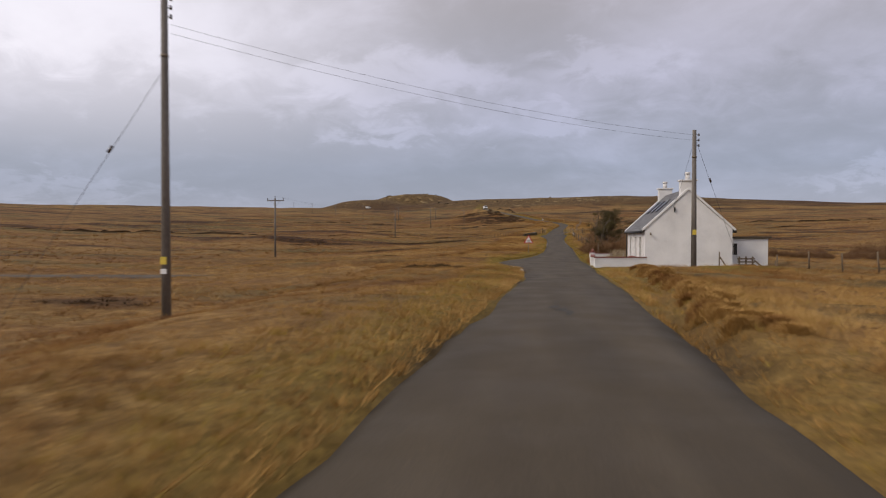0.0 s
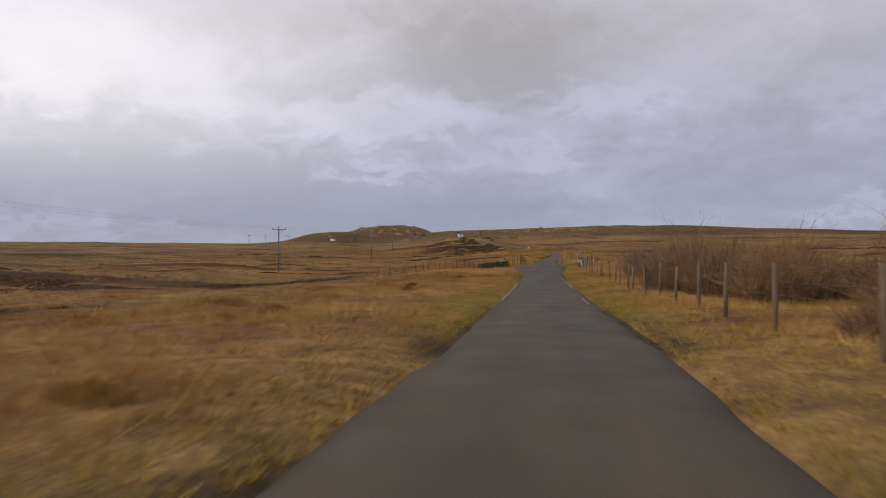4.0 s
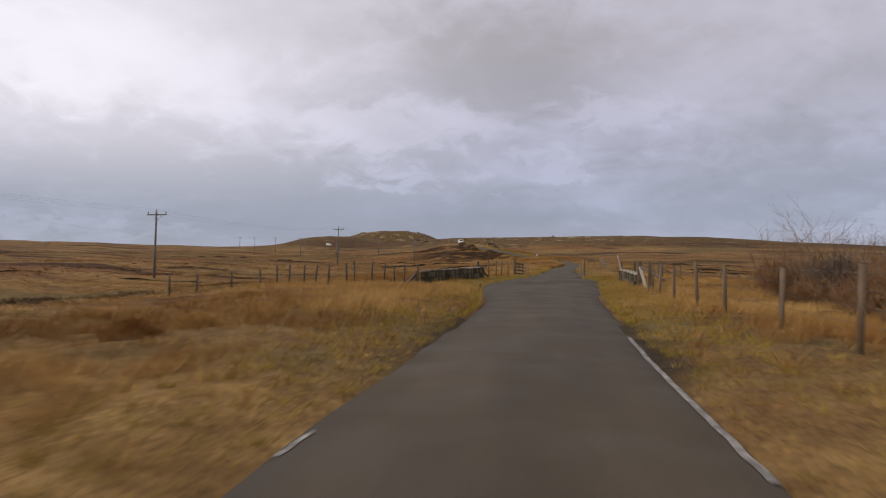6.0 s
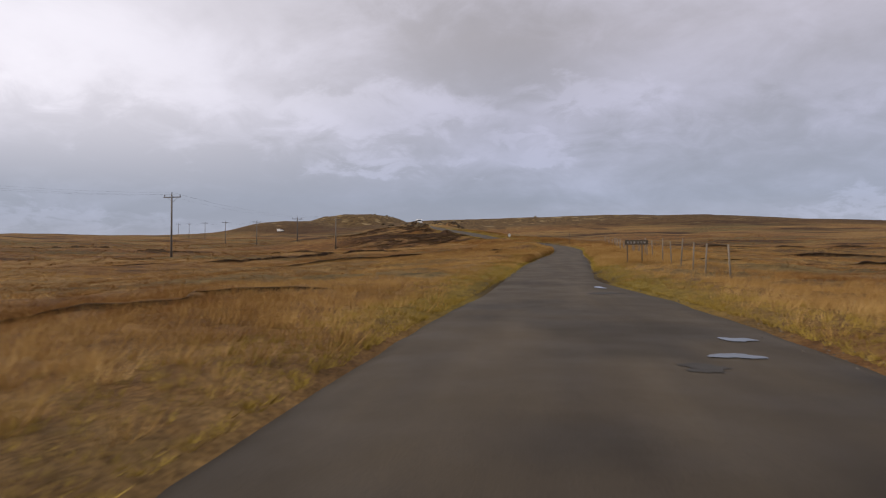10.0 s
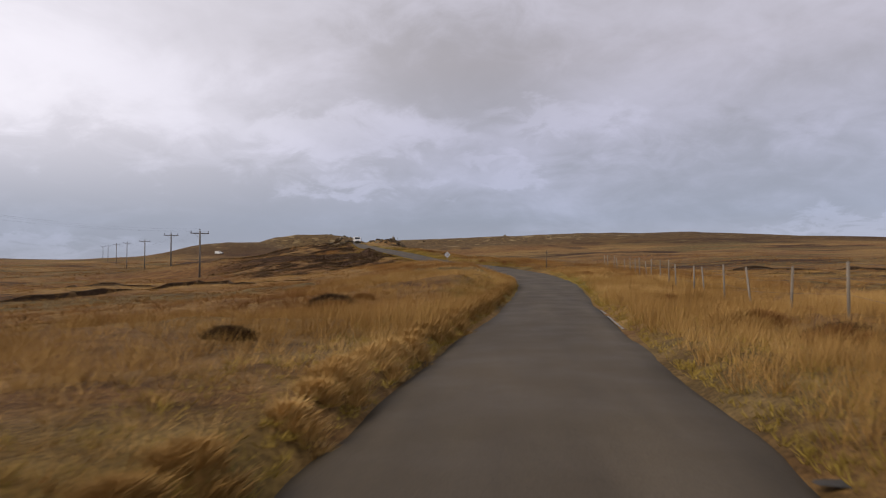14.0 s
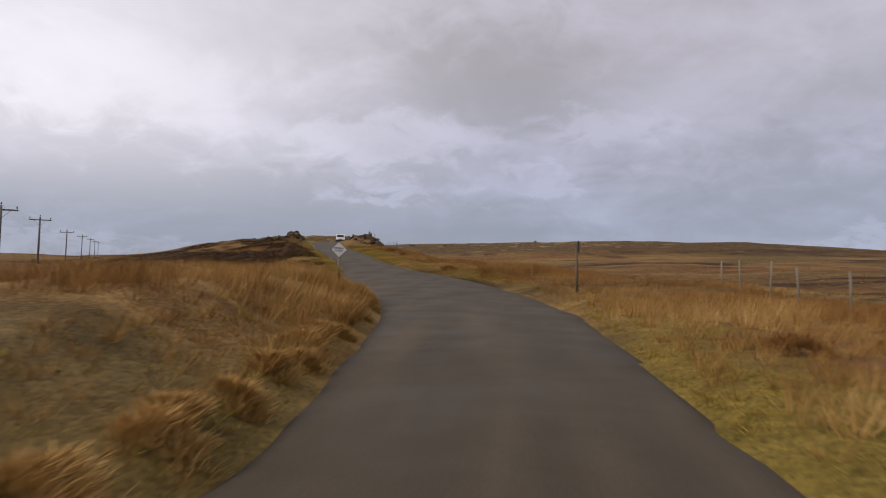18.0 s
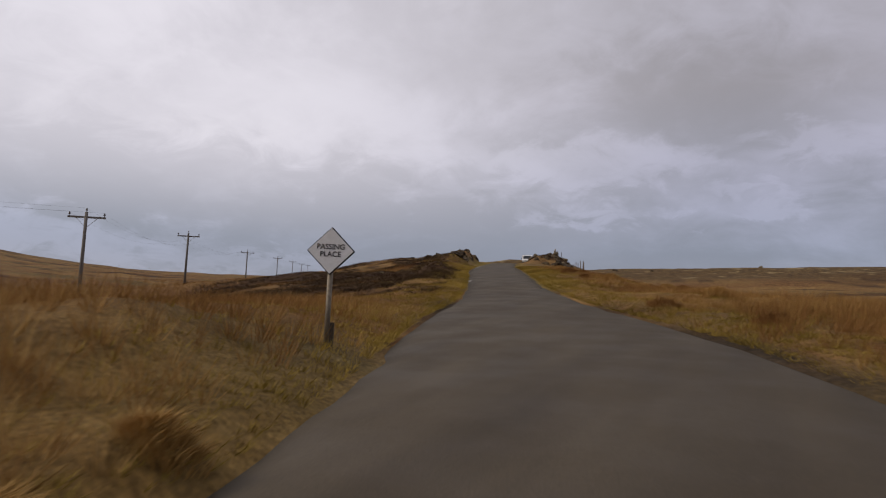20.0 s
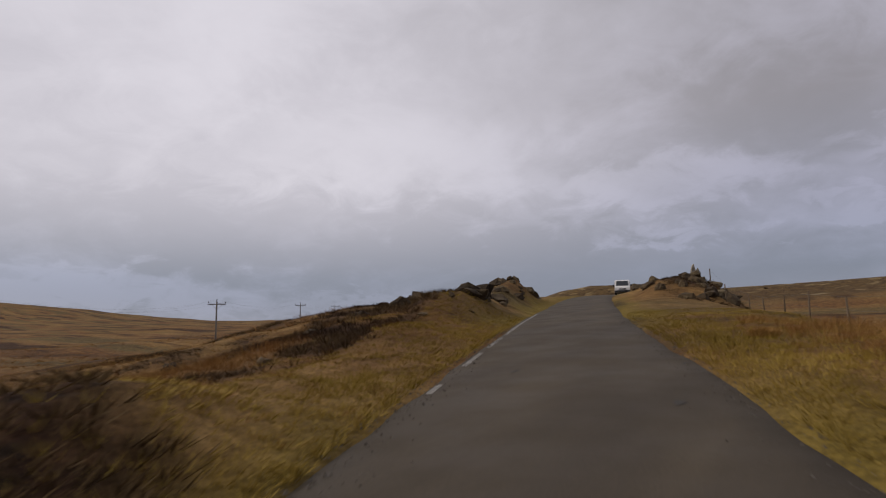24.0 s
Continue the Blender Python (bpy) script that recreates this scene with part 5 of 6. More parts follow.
def blot(name, x, y, sx, sy, mat, label, category, seed, lift=0.008, lobes=30):
    rng = random.Random(seed)
    turn = [rng.uniform(0, 6.283) for _ in range(3)]

    def wave(a):
        return 0.84 + 0.20 * math.sin(2 * a + turn[0]) + 0.13 * math.sin(3 * a + turn[1]) + 0.08 * math.sin(5 * a + turn[2])

    verts = [(0, 0, 0)]
    for k in range(lobes):
        a, r = 2 * math.pi * k / lobes, rng.uniform(0.86, 1.08) * wave(2 * math.pi * k / lobes)
        verts.append((math.cos(a) * sx * r, math.sin(a) * sy * r, 0))
    def surf(px, py):
        return float(road_point(py, (px - road_x(py)) * road_cos(py))[2])

    cz = surf(x, y)
    verts = [(vx, vy, surf(x + vx, y + vy) - cz) for vx, vy, _ in verts]
    faces = [(0, 1 + k, 1 + (k + 1) % lobes) for k in range(lobes)]
    ob = mesh_object(name, verts, faces, mat)
    ob.location = (x, y, cz + lift)
    return tagged(ob, label, category)


TAR = varied("fresh_tar", ((0.030, 0.027, 0.023), (0.055, 0.049, 0.042)), 6, 50, 0.8)
for k, (x, y, sx, sy) in enumerate(((6.42, 149.1, 0.13, 0.32), (6.60, 153.1, 0.18, 0.30), (7.5, 163.2, 0.52, 0.42), (8.2, 189.8, 0.32, 0.28), (8.7, 191.4, 0.25, 0.3), (8.0, 202.8, 0.22, 0.4), (8.2, 165.5, 0.25, 0.5), (-4.1, 333.2, 0.10, 0.55), (-5.4, 337.0, 0.09, 0.5))):
    blot("puddle", x, y, sx, sy, PUDDLE, "shallow rain puddle reflecting the sky on asphalt", "puddle", k, 0.012)
for k, (x, y, sx, sy) in enumerate(((0.42, 14.65, 0.14, 0.42), (0.56, 14.05, 0.13, 0.45), (0.68, 13.4, 0.10, 0.5), (0.46, 15.7, 0.05, 0.16), (0.52, 16.2, 0.08, 0.10), (11.0, 231.5, 0.6, 0.25), (7.6, 188.9, 0.35, 0.3), (6.25, 147.9, 0.22, 0.5), (-7.4, 337.2, 0.05, 0.16), (-9.7, 336.0, 0.05, 0.2), (6.5, 156.5, 0.25, 1.0), (5.2, 165.5, 0.25, 1.4), (7.9, 200.6, 0.5, 0.5), (-5.6, 335.5, 0.12, 1.2), (-6.6, 339.0, 0.10, 1.0), (-4.3, 331.5, 0.14, 0.9), (-6.8, 333.8, 0.06, 0.2))):
    blot("tar_patch", x, y, sx, sy, TAR, "dark crumbling tar patch on the worn road", "road patch", 20 + k, 0.006)


def gravel(label, n, y0, y1, side, seed):
    """Loose chippings along one broken edge of the road."""
    rs = np.random.RandomState(seed)
    y = rs.uniform(y0, y1, n)
    off = rs.normal(0.12, 0.24, n)
    edge = np.interp(y, *EDGE_R) if side > 0 else np.interp(y, *EDGE_L)
    x, _, z = road_point(y, edge - side * off)
    size = rs.uniform(0.005, 0.019, n) * (1 + 0.9 * (rs.rand(n) > 0.95))
    corner = np.array([(1, 0, -0.4), (-0.5, 0.87, -0.4), (-0.5, -0.87, -0.4), (0, 0, 0.8)])
    a = rs.uniform(0, 6.283, n)
    cx = corner[None, :, 0] * np.cos(a)[:, None] - corner[None, :, 1] * np.sin(a)[:, None]
    cy = corner[None, :, 0] * np.sin(a)[:, None] + corner[None, :, 1] * np.cos(a)[:, None]
    v = np.stack([x[:, None] + cx * size[:, None], y[:, None] + cy * size[:, None], (z + 0.006)[:, None] + (corner[None, :, 2] + 0.4) * size[:, None]], -1).reshape(-1, 3)
    base = (np.arange(n) * 4)[:, None]
    t = np.concatenate([base + np.array(c) for c in ((0, 1, 3), (1, 2, 3), (2, 0, 3))])
    return tagged(new("gravel", fast_mesh("gravel", v, t, CHIPS, False)), label, "gravel", kind="stuff")


CHIPS = varied("road_chippings", ((0.04, 0.033, 0.026), (0.10, 0.085, 0.068), (0.22, 0.20, 0.17)), 9, 30, 0.9)
gravel("loose grey chippings along the crumbling road edge", 1500, 311, 345, -1, 3)
gravel("loose grey chippings along the crumbling road edge", 1300, 312, 348, 1, 4)
gravel("loose grey chippings beside the bridge approach", 900, 140, 205, 1, 5)
gravel("loose grey chippings at the junction's edge", 500, 34, 48, -1, 6)

# ---- vans, rocks, cairn ----


def white_van(x, y, z, turn, label):
    v = thing("van", label, "van", (x, y, z), turn)
    bm = bmesh.new()
    prof = [(-2.25, 0.35), (2.0, 0.35), (2.25, 0.55), (2.2, 0.95), (1.55, 1.15), (0.95, 1.85), (0.6, 1.98), (-2.1, 1.98), (-2.25, 1.85)]
    loop = [bm.verts.new((-0.92, -a, b)) for a, b in prof]
    f = bm.faces.new(loop)
    r = bmesh.ops.extrude_face_region(bm, geom=[f])
    bmesh.ops.translate(bm, vec=(1.84, 0, 0), verts=[q for q in r["geom"] if isinstance(q, bmesh.types.BMVert)])
    bmesh.ops.recalc_face_normals(bm, faces=bm.faces)
    bmesh.ops.bevel(bm, geom=bm.edges[:], offset=0.07, segments=2, affect="EDGES")
    body = part("body", bm, WHITE_PAINT, v)
    part("windscreen", slab([(-0.74, -1.52, 1.22), (0.74, -1.52, 1.22), (0.68, -1.02, 1.80), (-0.68, -1.02, 1.80)], 0.05), GLASS_DARK, v, "dark windscreen")
    part("bumper", box(1.8, 0.16, 0.22, (0, -2.24, 0.36), 0.03), BLACK, v)
    part("grille", box(0.8, 0.04, 0.13, (0, -2.25, 0.68), 0.01), BLACK, v)
    for s in (-1, 1):
        part("headlight", box(0.28, 0.06, 0.16, (s * 0.68, -2.20, 0.72), 0.02), GLASS_DARK if s == 0 else WHITE_PAINT, v)
        part("side_window", box(0.02, 0.8, 0.5, (s * 0.93, -0.75, 1.25)), GLASS_DARK, v)
        part("mirror", box(0.16, 0.06, 0.22, (s * 1.06, -1.2, 1.15), 0.02), BLACK, v)
        for yy in (-1.45, 1.35):
            w = part("wheel", rod((s * 0.70, yy, 0.33), (s * 0.94, yy, 0.33), 0.33, 0.33, 18), BLACK, v)
            part("rim", rod((s * 0.93, yy, 0.33), (s * 0.955, yy, 0.33), 0.19, 0.19, 12), METAL_GREY, w)
    return v


vy = 411.0
vx = float(road_x(vy)) + 1.6
white_van(vx, vy, float(road_z(vy)) + 0.02, 16, "white van on the road below the rocky crest")
white_van(-152, 611, gz(-152, 611), 80, "white van parked far off on the moor track")


def rock(name, size, rng, mat, parent=None, at=(0, 0, 0), tall=0.7):
    bm = bmesh.new()
    bmesh.ops.create_icosphere(bm, subdivisions=2, radius=1)
    sx, sy, sz = size * rng.uniform(0.7, 1.3), size * rng.uniform(0.7, 1.3), size * tall * rng.uniform(0.7, 1.3)
    o = Vector((rng.uniform(0, 50), rng.uniform(0, 50), rng.uniform(0, 50)))
    for v in bm.verts:
        n = noise.noise(v.co * 1.3 + o) * 0.45 + noise.noise(v.co * 3.1 + o) * 0.2
        c = v.co * (1 + n)
        c = Vector((round(c.x * 2.6) / 2.6 * 0.5 + c.x * 0.5, round(c.y * 2.6) / 2.6 * 0.5 + c.y * 0.5, round(c.z * 2.6) / 2.6 * 0.5 + c.z * 0.5))
        v.co = Vector((c.x * sx, c.y * sy, c.z * sz))
    bmesh.ops.translate(bm, vec=at, verts=bm.verts)
    return part(name, bm, mat, parent)


def rocks(count, spots, label, seed, size=(0.3, 0.9), group="rocks by the crest", clear=1.2):
    rng = random.Random(seed)
    for i in range(count):
        cx, cy, sx, sy = spots[i % len(spots)]
        x, y = cx + rng.gauss(0, sx), cy + rng.gauss(0, sy)
        if float(off_road(np.array([x]), np.array([y]))[0][0]) < clear:
            continue
        s = rng.uniform(*size)
        ob = rock("rock", s, rng, CRAG)
        ob.location = (x, y, gz(x, y) - s * 0.08)
        ob.rotation_euler = (rng.uniform(-0.3, 0.3), rng.uniform(-0.3, 0.3), rng.uniform(0, 6.3))
        tagged(ob, label, "rock", group)


rocks(80, [(-22.8, 362.5, 2.2, 4.0), (-24.5, 366, 2.4, 4), (-21.0, 353, 2.0, 6), (-29, 362, 4, 6), (-33, 358, 4, 6)], "dark lichened boulder half sunk in heather", 5, (0.14, 0.38))
rocks(40, [(-13.8, 370.5, 1.3, 2.6), (-17.5, 386, 1.8, 4), (-11.5, 366, 2.4, 4)], "dark lichened boulder on the roadside knoll", 6, (0.2, 0.6))
rocks(18, [(-3.4, 50.2, 0.5, 0.8), (-1.4, 38.5, 0.3, 1.2)], "small dark stone on the bare corner of the junction", 31, (0.04, 0.10), "stones at the junction", 0.05)
PALE_STONE = varied("pale_quartz_stone", ((0.12, 0.10, 0.08), (0.34, 0.31, 0.26), (0.60, 0.57, 0.52)), 5, 40, 0.85, bump=0.5, per_object=0.15)
rng = random.Random(61)
for x, y, s in ((-0.69, 37.55, 0.21), (-1.26, 41.5, 0.15), (-1.12, 40.5, 0.13), (-1.42, 42.4, 0.08), (-1.62, 43.6, 0.08), (-1.68, 44.1, 0.06), (-1.78, 45.4, 0.07), (-0.95, 38.9, 0.05), (-1.5, 41.0, 0.05)):
    s *= 0.62
    ob = rock("stone", s, rng, PALE_STONE)
    ob.location = (x, y, gz(x, y) + s * 0.10)
    ob.rotation_euler = (rng.uniform(-0.2, 0.2), rng.uniform(-0.2, 0.2), rng.uniform(-0.4, 0.4))
    tagged(ob, "pale weathered stone in bare soil at the junction's corner", "stone", "pale stones at the junction")
rocks(46, [(-21.5, 361, 2.0, 3.0), (-22.5, 364.5, 1.6, 2.6), (-19.5, 352, 1.6, 4)], "weathered brown crag stone breaking out of the bank", 17, (0.30, 0.62))
rocks(18, [(-15, 329, 3.0, 3), (-19, 343, 3, 8)], "small dark stone among heather", 7, (0.10, 0.25), "stones in the heather")
rocks(26, [(-185, 742, 18, 5), (-150, 752, 22, 6), (-115, 748, 14, 8), (-30, 640, 40, 12)], "grey rock outcrop on the far hillside", 12, (0.9, 2.2), "rocks on the far hill")
rocks(24, [(-18.5, 389, 2.0, 5), (-13.2, 370, 1.6, 2.5)], "dark lichened boulder on the roadside knoll", 8, (0.2, 0.5))

cz = gz(-13.4, 370.5)
cairn = thing("standing_stones", "pair of upright grey standing stones on a rocky knoll", "standing stones", (-13.4, 370.5, cz), 20)
rng = random.Random(9)
rock("stone", 0.16, rng, STONE_CAP, cairn, (0, 0, 0.42), 3.4)
rock("stone", 0.13, rng, STONE_CAP, cairn, (0.30, 0.2, 0.30), 2.4)
rock("stone", 0.20, rng, STONE, cairn, (-0.25, 0.1, 0.10), 1.2)

# ---- vegetation ----


def blade_material(name, stops, rough=0.85, green=None):
    """Blades: each island takes its own tone, over broad patches of the moor."""
    m, nt, b = material(name, rough, 0, 0.12)
    N, ln = nt.nodes.new, nt.links.new
    g = N("ShaderNodeNewGeometry")
    n = N("ShaderNodeTexNoise")
    n.inputs["Scale"].default_value, n.inputs["Detail"].default_value = 0.30, 6
    ln(g.outputs["Position"], n.inputs["Vector"])
    mix = N("ShaderNodeMath")
    mix.operation = "MULTIPLY_ADD"
    ln(g.outputs["Random Per Island"], mix.inputs[0])
    mix.inputs[1].default_value = 0.30
    off = N("ShaderNodeMath")
    off.operation = "MULTIPLY_ADD"
    ln(n.outputs[0], off.inputs[0])
    off.inputs[1].default_value, off.inputs[2].default_value = 1.6, -0.45
    ln(off.outputs[0], mix.inputs[2])
    r = N("ShaderNodeValToRGB")
    els = r.color_ramp.elements
    while len(els) < len(stops):
        els.new(0.5)
    for e, (p, c) in zip(els, stops):
        e.position, e.color = p, (*c, 1)
    ln(mix.outputs[0], r.inputs[0])
    ln(r.outputs[0], b.inputs["Base Color"])
    return m


STRAW = blade_material("straw_grass", ((0.0, (0.183, 0.099, 0.029)), (0.35, (0.317, 0.184, 0.058)), (0.65, (0.452, 0.279, 0.097)), (1.0, (0.611, 0.421, 0.174))))
RUST = blade_material("rust_grass", ((0.0, (0.116, 0.052, 0.018)), (0.4, (0.232, 0.114, 0.037)), (0.75, (0.342, 0.192, 0.062)), (1.0, (0.488, 0.310, 0.114))))
TURF = blade_material("verge_turf", ((0.0, (0.162, 0.110, 0.022)), (0.4, (0.270, 0.190, 0.038)), (0.75, (0.391, 0.275, 0.063)), (1.0, (0.513, 0.373, 0.102))))
HEATH = blade_material("heather", ((0.0, (0.026, 0.016, 0.009)), (0.45, (0.066, 0.040, 0.020)), (0.8, (0.13, 0.085, 0.038)), (1.0, (0.22, 0.15, 0.068))))
TWIG = varied("brown_twigs", ((0.105, 0.054, 0.024), (0.19, 0.105, 0.05), (0.29, 0.18, 0.092)), 2, 20, 0.9)
PALE_TWIG = varied("pale_twigs", ((0.10, 0.075, 0.055), (0.19, 0.15, 0.12)), 2, 20, 0.9)
NEEDLE = blade_material("pine_needles", ((0.0, (0.035, 0.030, 0.014)), (0.5, (0.075, 0.062, 0.026)), (1.0, (0.14, 0.11, 0.05))))
BARK = varied("grey_bark", ((0.05, 0.042, 0.036), (0.10, 0.088, 0.075), (0.17, 0.15, 0.13)), 2, 18, 0.95)

RS = np.random.RandomState(11)


def blades(bx, by, bz, height, spread, width, per, bent, wind=0.25):
    """Vertices and triangles of tufts of tapering blades at the given places."""
    n = len(bx) * per
    x, y, z = (np.repeat(v, per) for v in (bx, by, bz))
    h = np.repeat(height, per) * RS.uniform(0.55, 1.15, n)
    s = np.repeat(spread, per)
    w = np.repeat(width, per) * RS.uniform(0.6, 1.3, n)
    a = RS.uniform(0, 2 * np.pi, n)
    r = np.sqrt(RS.uniform(0, 1, n))
    ox, oy = np.cos(a) * r * s * 0.45, np.sin(a) * r * s * 0.45
    lx, ly = np.cos(a) * r * s + wind * h + RS.normal(0, 0.12, n) * h, np.sin(a) * r * s - 0.35 * wind * h + RS.normal(0, 0.12, n) * h
    f = RS.uniform(0, np.pi, n)
    cx, cy = np.cos(f) * w / 2, np.sin(f) * w / 2
    x, y = x + ox, y + oy
    z = z - 0.03
    rows = []
    for t, k in ((0, 1.0), (0.55, 0.8)) if bent else ((0, 1.0),):
        q = t ** 1.7
        zz = z + h * t * (1 - 0.12 * t)
        rows.append(np.stack([x + lx * q - cx * k, y + ly * q - cy * k, zz], -1))
        rows.append(np.stack([x + lx * q + cx * k, y + ly * q + cy * k, zz], -1))
    rows.append(np.stack([x + lx, y + ly, z + h * 0.88], -1))
    m = len(rows)
    v = np.stack(rows, 1).reshape(-1, 3)
    base = (np.arange(n) * m)[:, None]
    tris = ((0, 1, 3), (0, 3, 2), (2, 3, 4)) if bent else ((0, 1, 2),)
    return v, np.concatenate([base + np.array(c) for c in tris])


def grass(name, label, mat, places, height, spread, width, per, bent=True, wind=0.25):
    bx, by = places
    v, q = blades(bx, by, ground(bx, by), height, spread, width, per, bent, wind)
    me = fast_mesh(name, v, q, mat, False)
    return tagged(new(name, me), label, "grass", kind="stuff")


def scatter(n, y0, y1, e0, e1, side, power=1.0):
    """Random places between y0 and y1, e0 to e1 metres outside one road edge."""
    y = RS.uniform(y0, y1, n)
    e = e0 + (e1 - e0) * RS.uniform(0, 1, n) ** power
    d = np.interp(y, *EDGE_R) + e if side > 0 else np.interp(y, *EDGE_L) - e
    x = road_x(y) + d / road_cos(y)
    keep = ~((x > 3.6) & (x < 17.2) & (y > 47.4) & (y < 61.5))
    keep &= ~((side_off(x, y) < 0.15) & (x < road_x(y)))
    keep &= ~((np.abs(y - 178.8) < 1.7) & (x > 2.6) & (x < 8.0))
    keep &= off_road(x, y)[0] > 0.03
    return x[keep], y[keep], e[keep]


def tall(x, y):
    """How tall the grass grows here, 0 to 1."""
    return np.clip(0.55 + 0.45 * lumps(x, y, 6.3) + 0.35 * lumps(x + 9, y, 2.1), 0.1, 1)


for side, word in ((-1, "western"), (1, "eastern")):
    # short turf next to the asphalt
    x, y, e = scatter(34000, -4, 345, 0.0, 5.5, side, 1.7)
    wide = 0.25 * (1 - smooth(y, 34, 44))
    k = RS.uniform(0, 1, len(x)) > smooth(e, 1.2 + 2.5 * wide, 2.6 + 3 * wide)
    x, y, e = x[k], y[k], e[k]
    h = 0.05 + 0.10 * tall(x, y) + 0.05 * smooth(e, 0.2, 1.5)
    dry = RS.uniform(0, 1, len(x)) < (1 - smooth(y, 33 if side > 0 else 42, 42 if side > 0 else 52)) * (np.clip(0.75 + 0.35 * lumps(x, y, 4.0), 0, 1) if side > 0 else np.maximum(1 - smooth(e, 0.3, 0.9), 0.45 + 0.3 * lumps(x, y, 5.0)))
    for mat, sel, kind in ((TURF, ~dry, "yellow-green"), (STRAW, dry, "straw-coloured")):
        grass("verge_turf", "short %s turf along the road edge" % kind, mat, (x[sel], y[sel]), h[sel] + 0.04 * (mat is STRAW), 0.11 + 0 * h[sel], 0.011 + 0 * h[sel], 12, False, 0.15)
    # close-cropped sward on the bend
    x, y, e = scatter(11000, 296, 352, 0.0, 5.0, side, 1.1)
    keep = heather_zone(x, y) < 0.3
    x, y = x[keep], y[keep]
    h = 0.05 + 0.07 * tall(x, y)
    grass("sward", "close yellow-green sward on the bank by the bend", TURF, (x, y), h, 0.18 + 0 * h, 0.012 + 0 * h, 14, False, 0.1)
    # tall straw beyond it
    x, y, e = scatter(40000, -4, 345, 0.25, 9.0, side, 1.15)
    t = tall(x, y)
    thin = 1 - (0.5 if side < 0 else 0.25) * smooth(y, 198, 208) * (1 - smooth(y, 228, 240))
    lush = thin * smooth(y, 60, 80) * (0.75 + 0.35 * smooth(y, 196, 215) * (1 - smooth(y, 300, 320))) + (0.42 if side < 0 else 0.62) * (1 - smooth(y, 60, 80))
    mown = smooth(y, 300, 312) * (1 - (smooth(e, 3.5, 6) if side < 0 else smooth(e, 1.2, 2.6)))
    lush = lush * (1 - 0.6 * mown)
    near = np.where(smooth(y, 205, 225) * (1 - smooth(y, 282, 300)) > 0.5, smooth(e, 0.1, 0.6), smooth(e, 0.8, 2.6 - (0.9 if side > 0 else 0) * (1 - smooth(y, 36, 44))))
    hz = heather_zone(x, y)
    keep = (RS.uniform(0, 1, len(x)) < (0.25 + 0.75 * t) * (0.15 + 0.85 * near) * (1 - 0.85 * mown)) & (hz < 0.45)
    x, y, e, t, lush = (v[keep] for v in (x, y, e, t, lush))
    h = (0.16 + 0.30 * t) * lush + 0.05
    pick = RS.uniform(0, 1, len(x)) < np.maximum(smooth(lumps(x, y, 13) + 0.5 * smooth(e, 3, 9) - 0.35 * smooth(y, 200, 215) * (1 - smooth(y, 285, 300)), 0.0, 0.8), 0.75 * smooth(y, 300, 315))
    for mat, sel, kind in ((STRAW, ~pick, "straw-coloured"), (RUST, pick, "rust-brown")):
        grass("tall_grass", "tall dry %s grass beside the road" % kind, mat, (x[sel], y[sel]), h[sel], 0.20 + 0.08 * t[sel], 0.0085 + 0 * h[sel], 24, False, 0.14)
    # rough moor farther out
    x, y, e = scatter(30000, -4, 380, 8, 45, side, 1.25)
    t = tall(x, y)
    keep = heather_zone(x, y) < 0.6
    x, y, t = x[keep], y[keep], t[keep]
    h = 0.13 + 0.20 * t
    pick = lumps(x, y, 21) + RS.normal(0, 0.35, len(x)) > 0.0
    for mat, sel, kind in ((STRAW, ~pick, "straw-coloured"), (RUST, pick, "rust-brown")):
        grass("moor_grass", "rough %s moor grass in tussocks" % kind, mat, (x[sel], y[sel]), h[sel], 0.40 + 0.1 * t[sel], 0.019 + 0 * h[sel], 16, False, 0.18)
    x, y, e = scatter(15000, -4, 520, 45, 160, side, 1.2)
    h = 0.18 + 0.22 * tall(x, y)
    grass("moor_grass", "distant tussocks of dry moor grass", RUST, (x, y), h, 0.6 + 0 * h, 0.075 + 0 * h, 10, False)
    # heather on the banks and in the streaks
    x, y, e = scatter(46000, 296, 420, 0.7, 26, side, 1.25)
    keep = RS.uniform(0, 1, len(x)) < heather_zone(x, y) * 1.1
    x, y = x[keep], y[keep]
    if len(x):
        h = 0.10 + 0.15 * tall(x, y)
        grass("heather", "dark brown heather clumps on the bank", HEATH, (x, y), h, 0.26 + 0 * h, 0.028 + 0 * h, 14, False, 0.05)
    x, y, e = scatter(40000, -4, 300, 5, 60, side, 1.1)
    keep = RS.uniform(0, 1, len(x)) < smooth(heather_zone(x, y), 0.3, 0.9)
    x, y = x[keep], y[keep]
    h = 0.14 + 0.16 * tall(x, y)
    grass("heather", "dark brown heather patches on the moor", HEATH, (x, y), h, 0.34 + 0 * h, 0.05 + 0 * h, 13, False, 0.05)


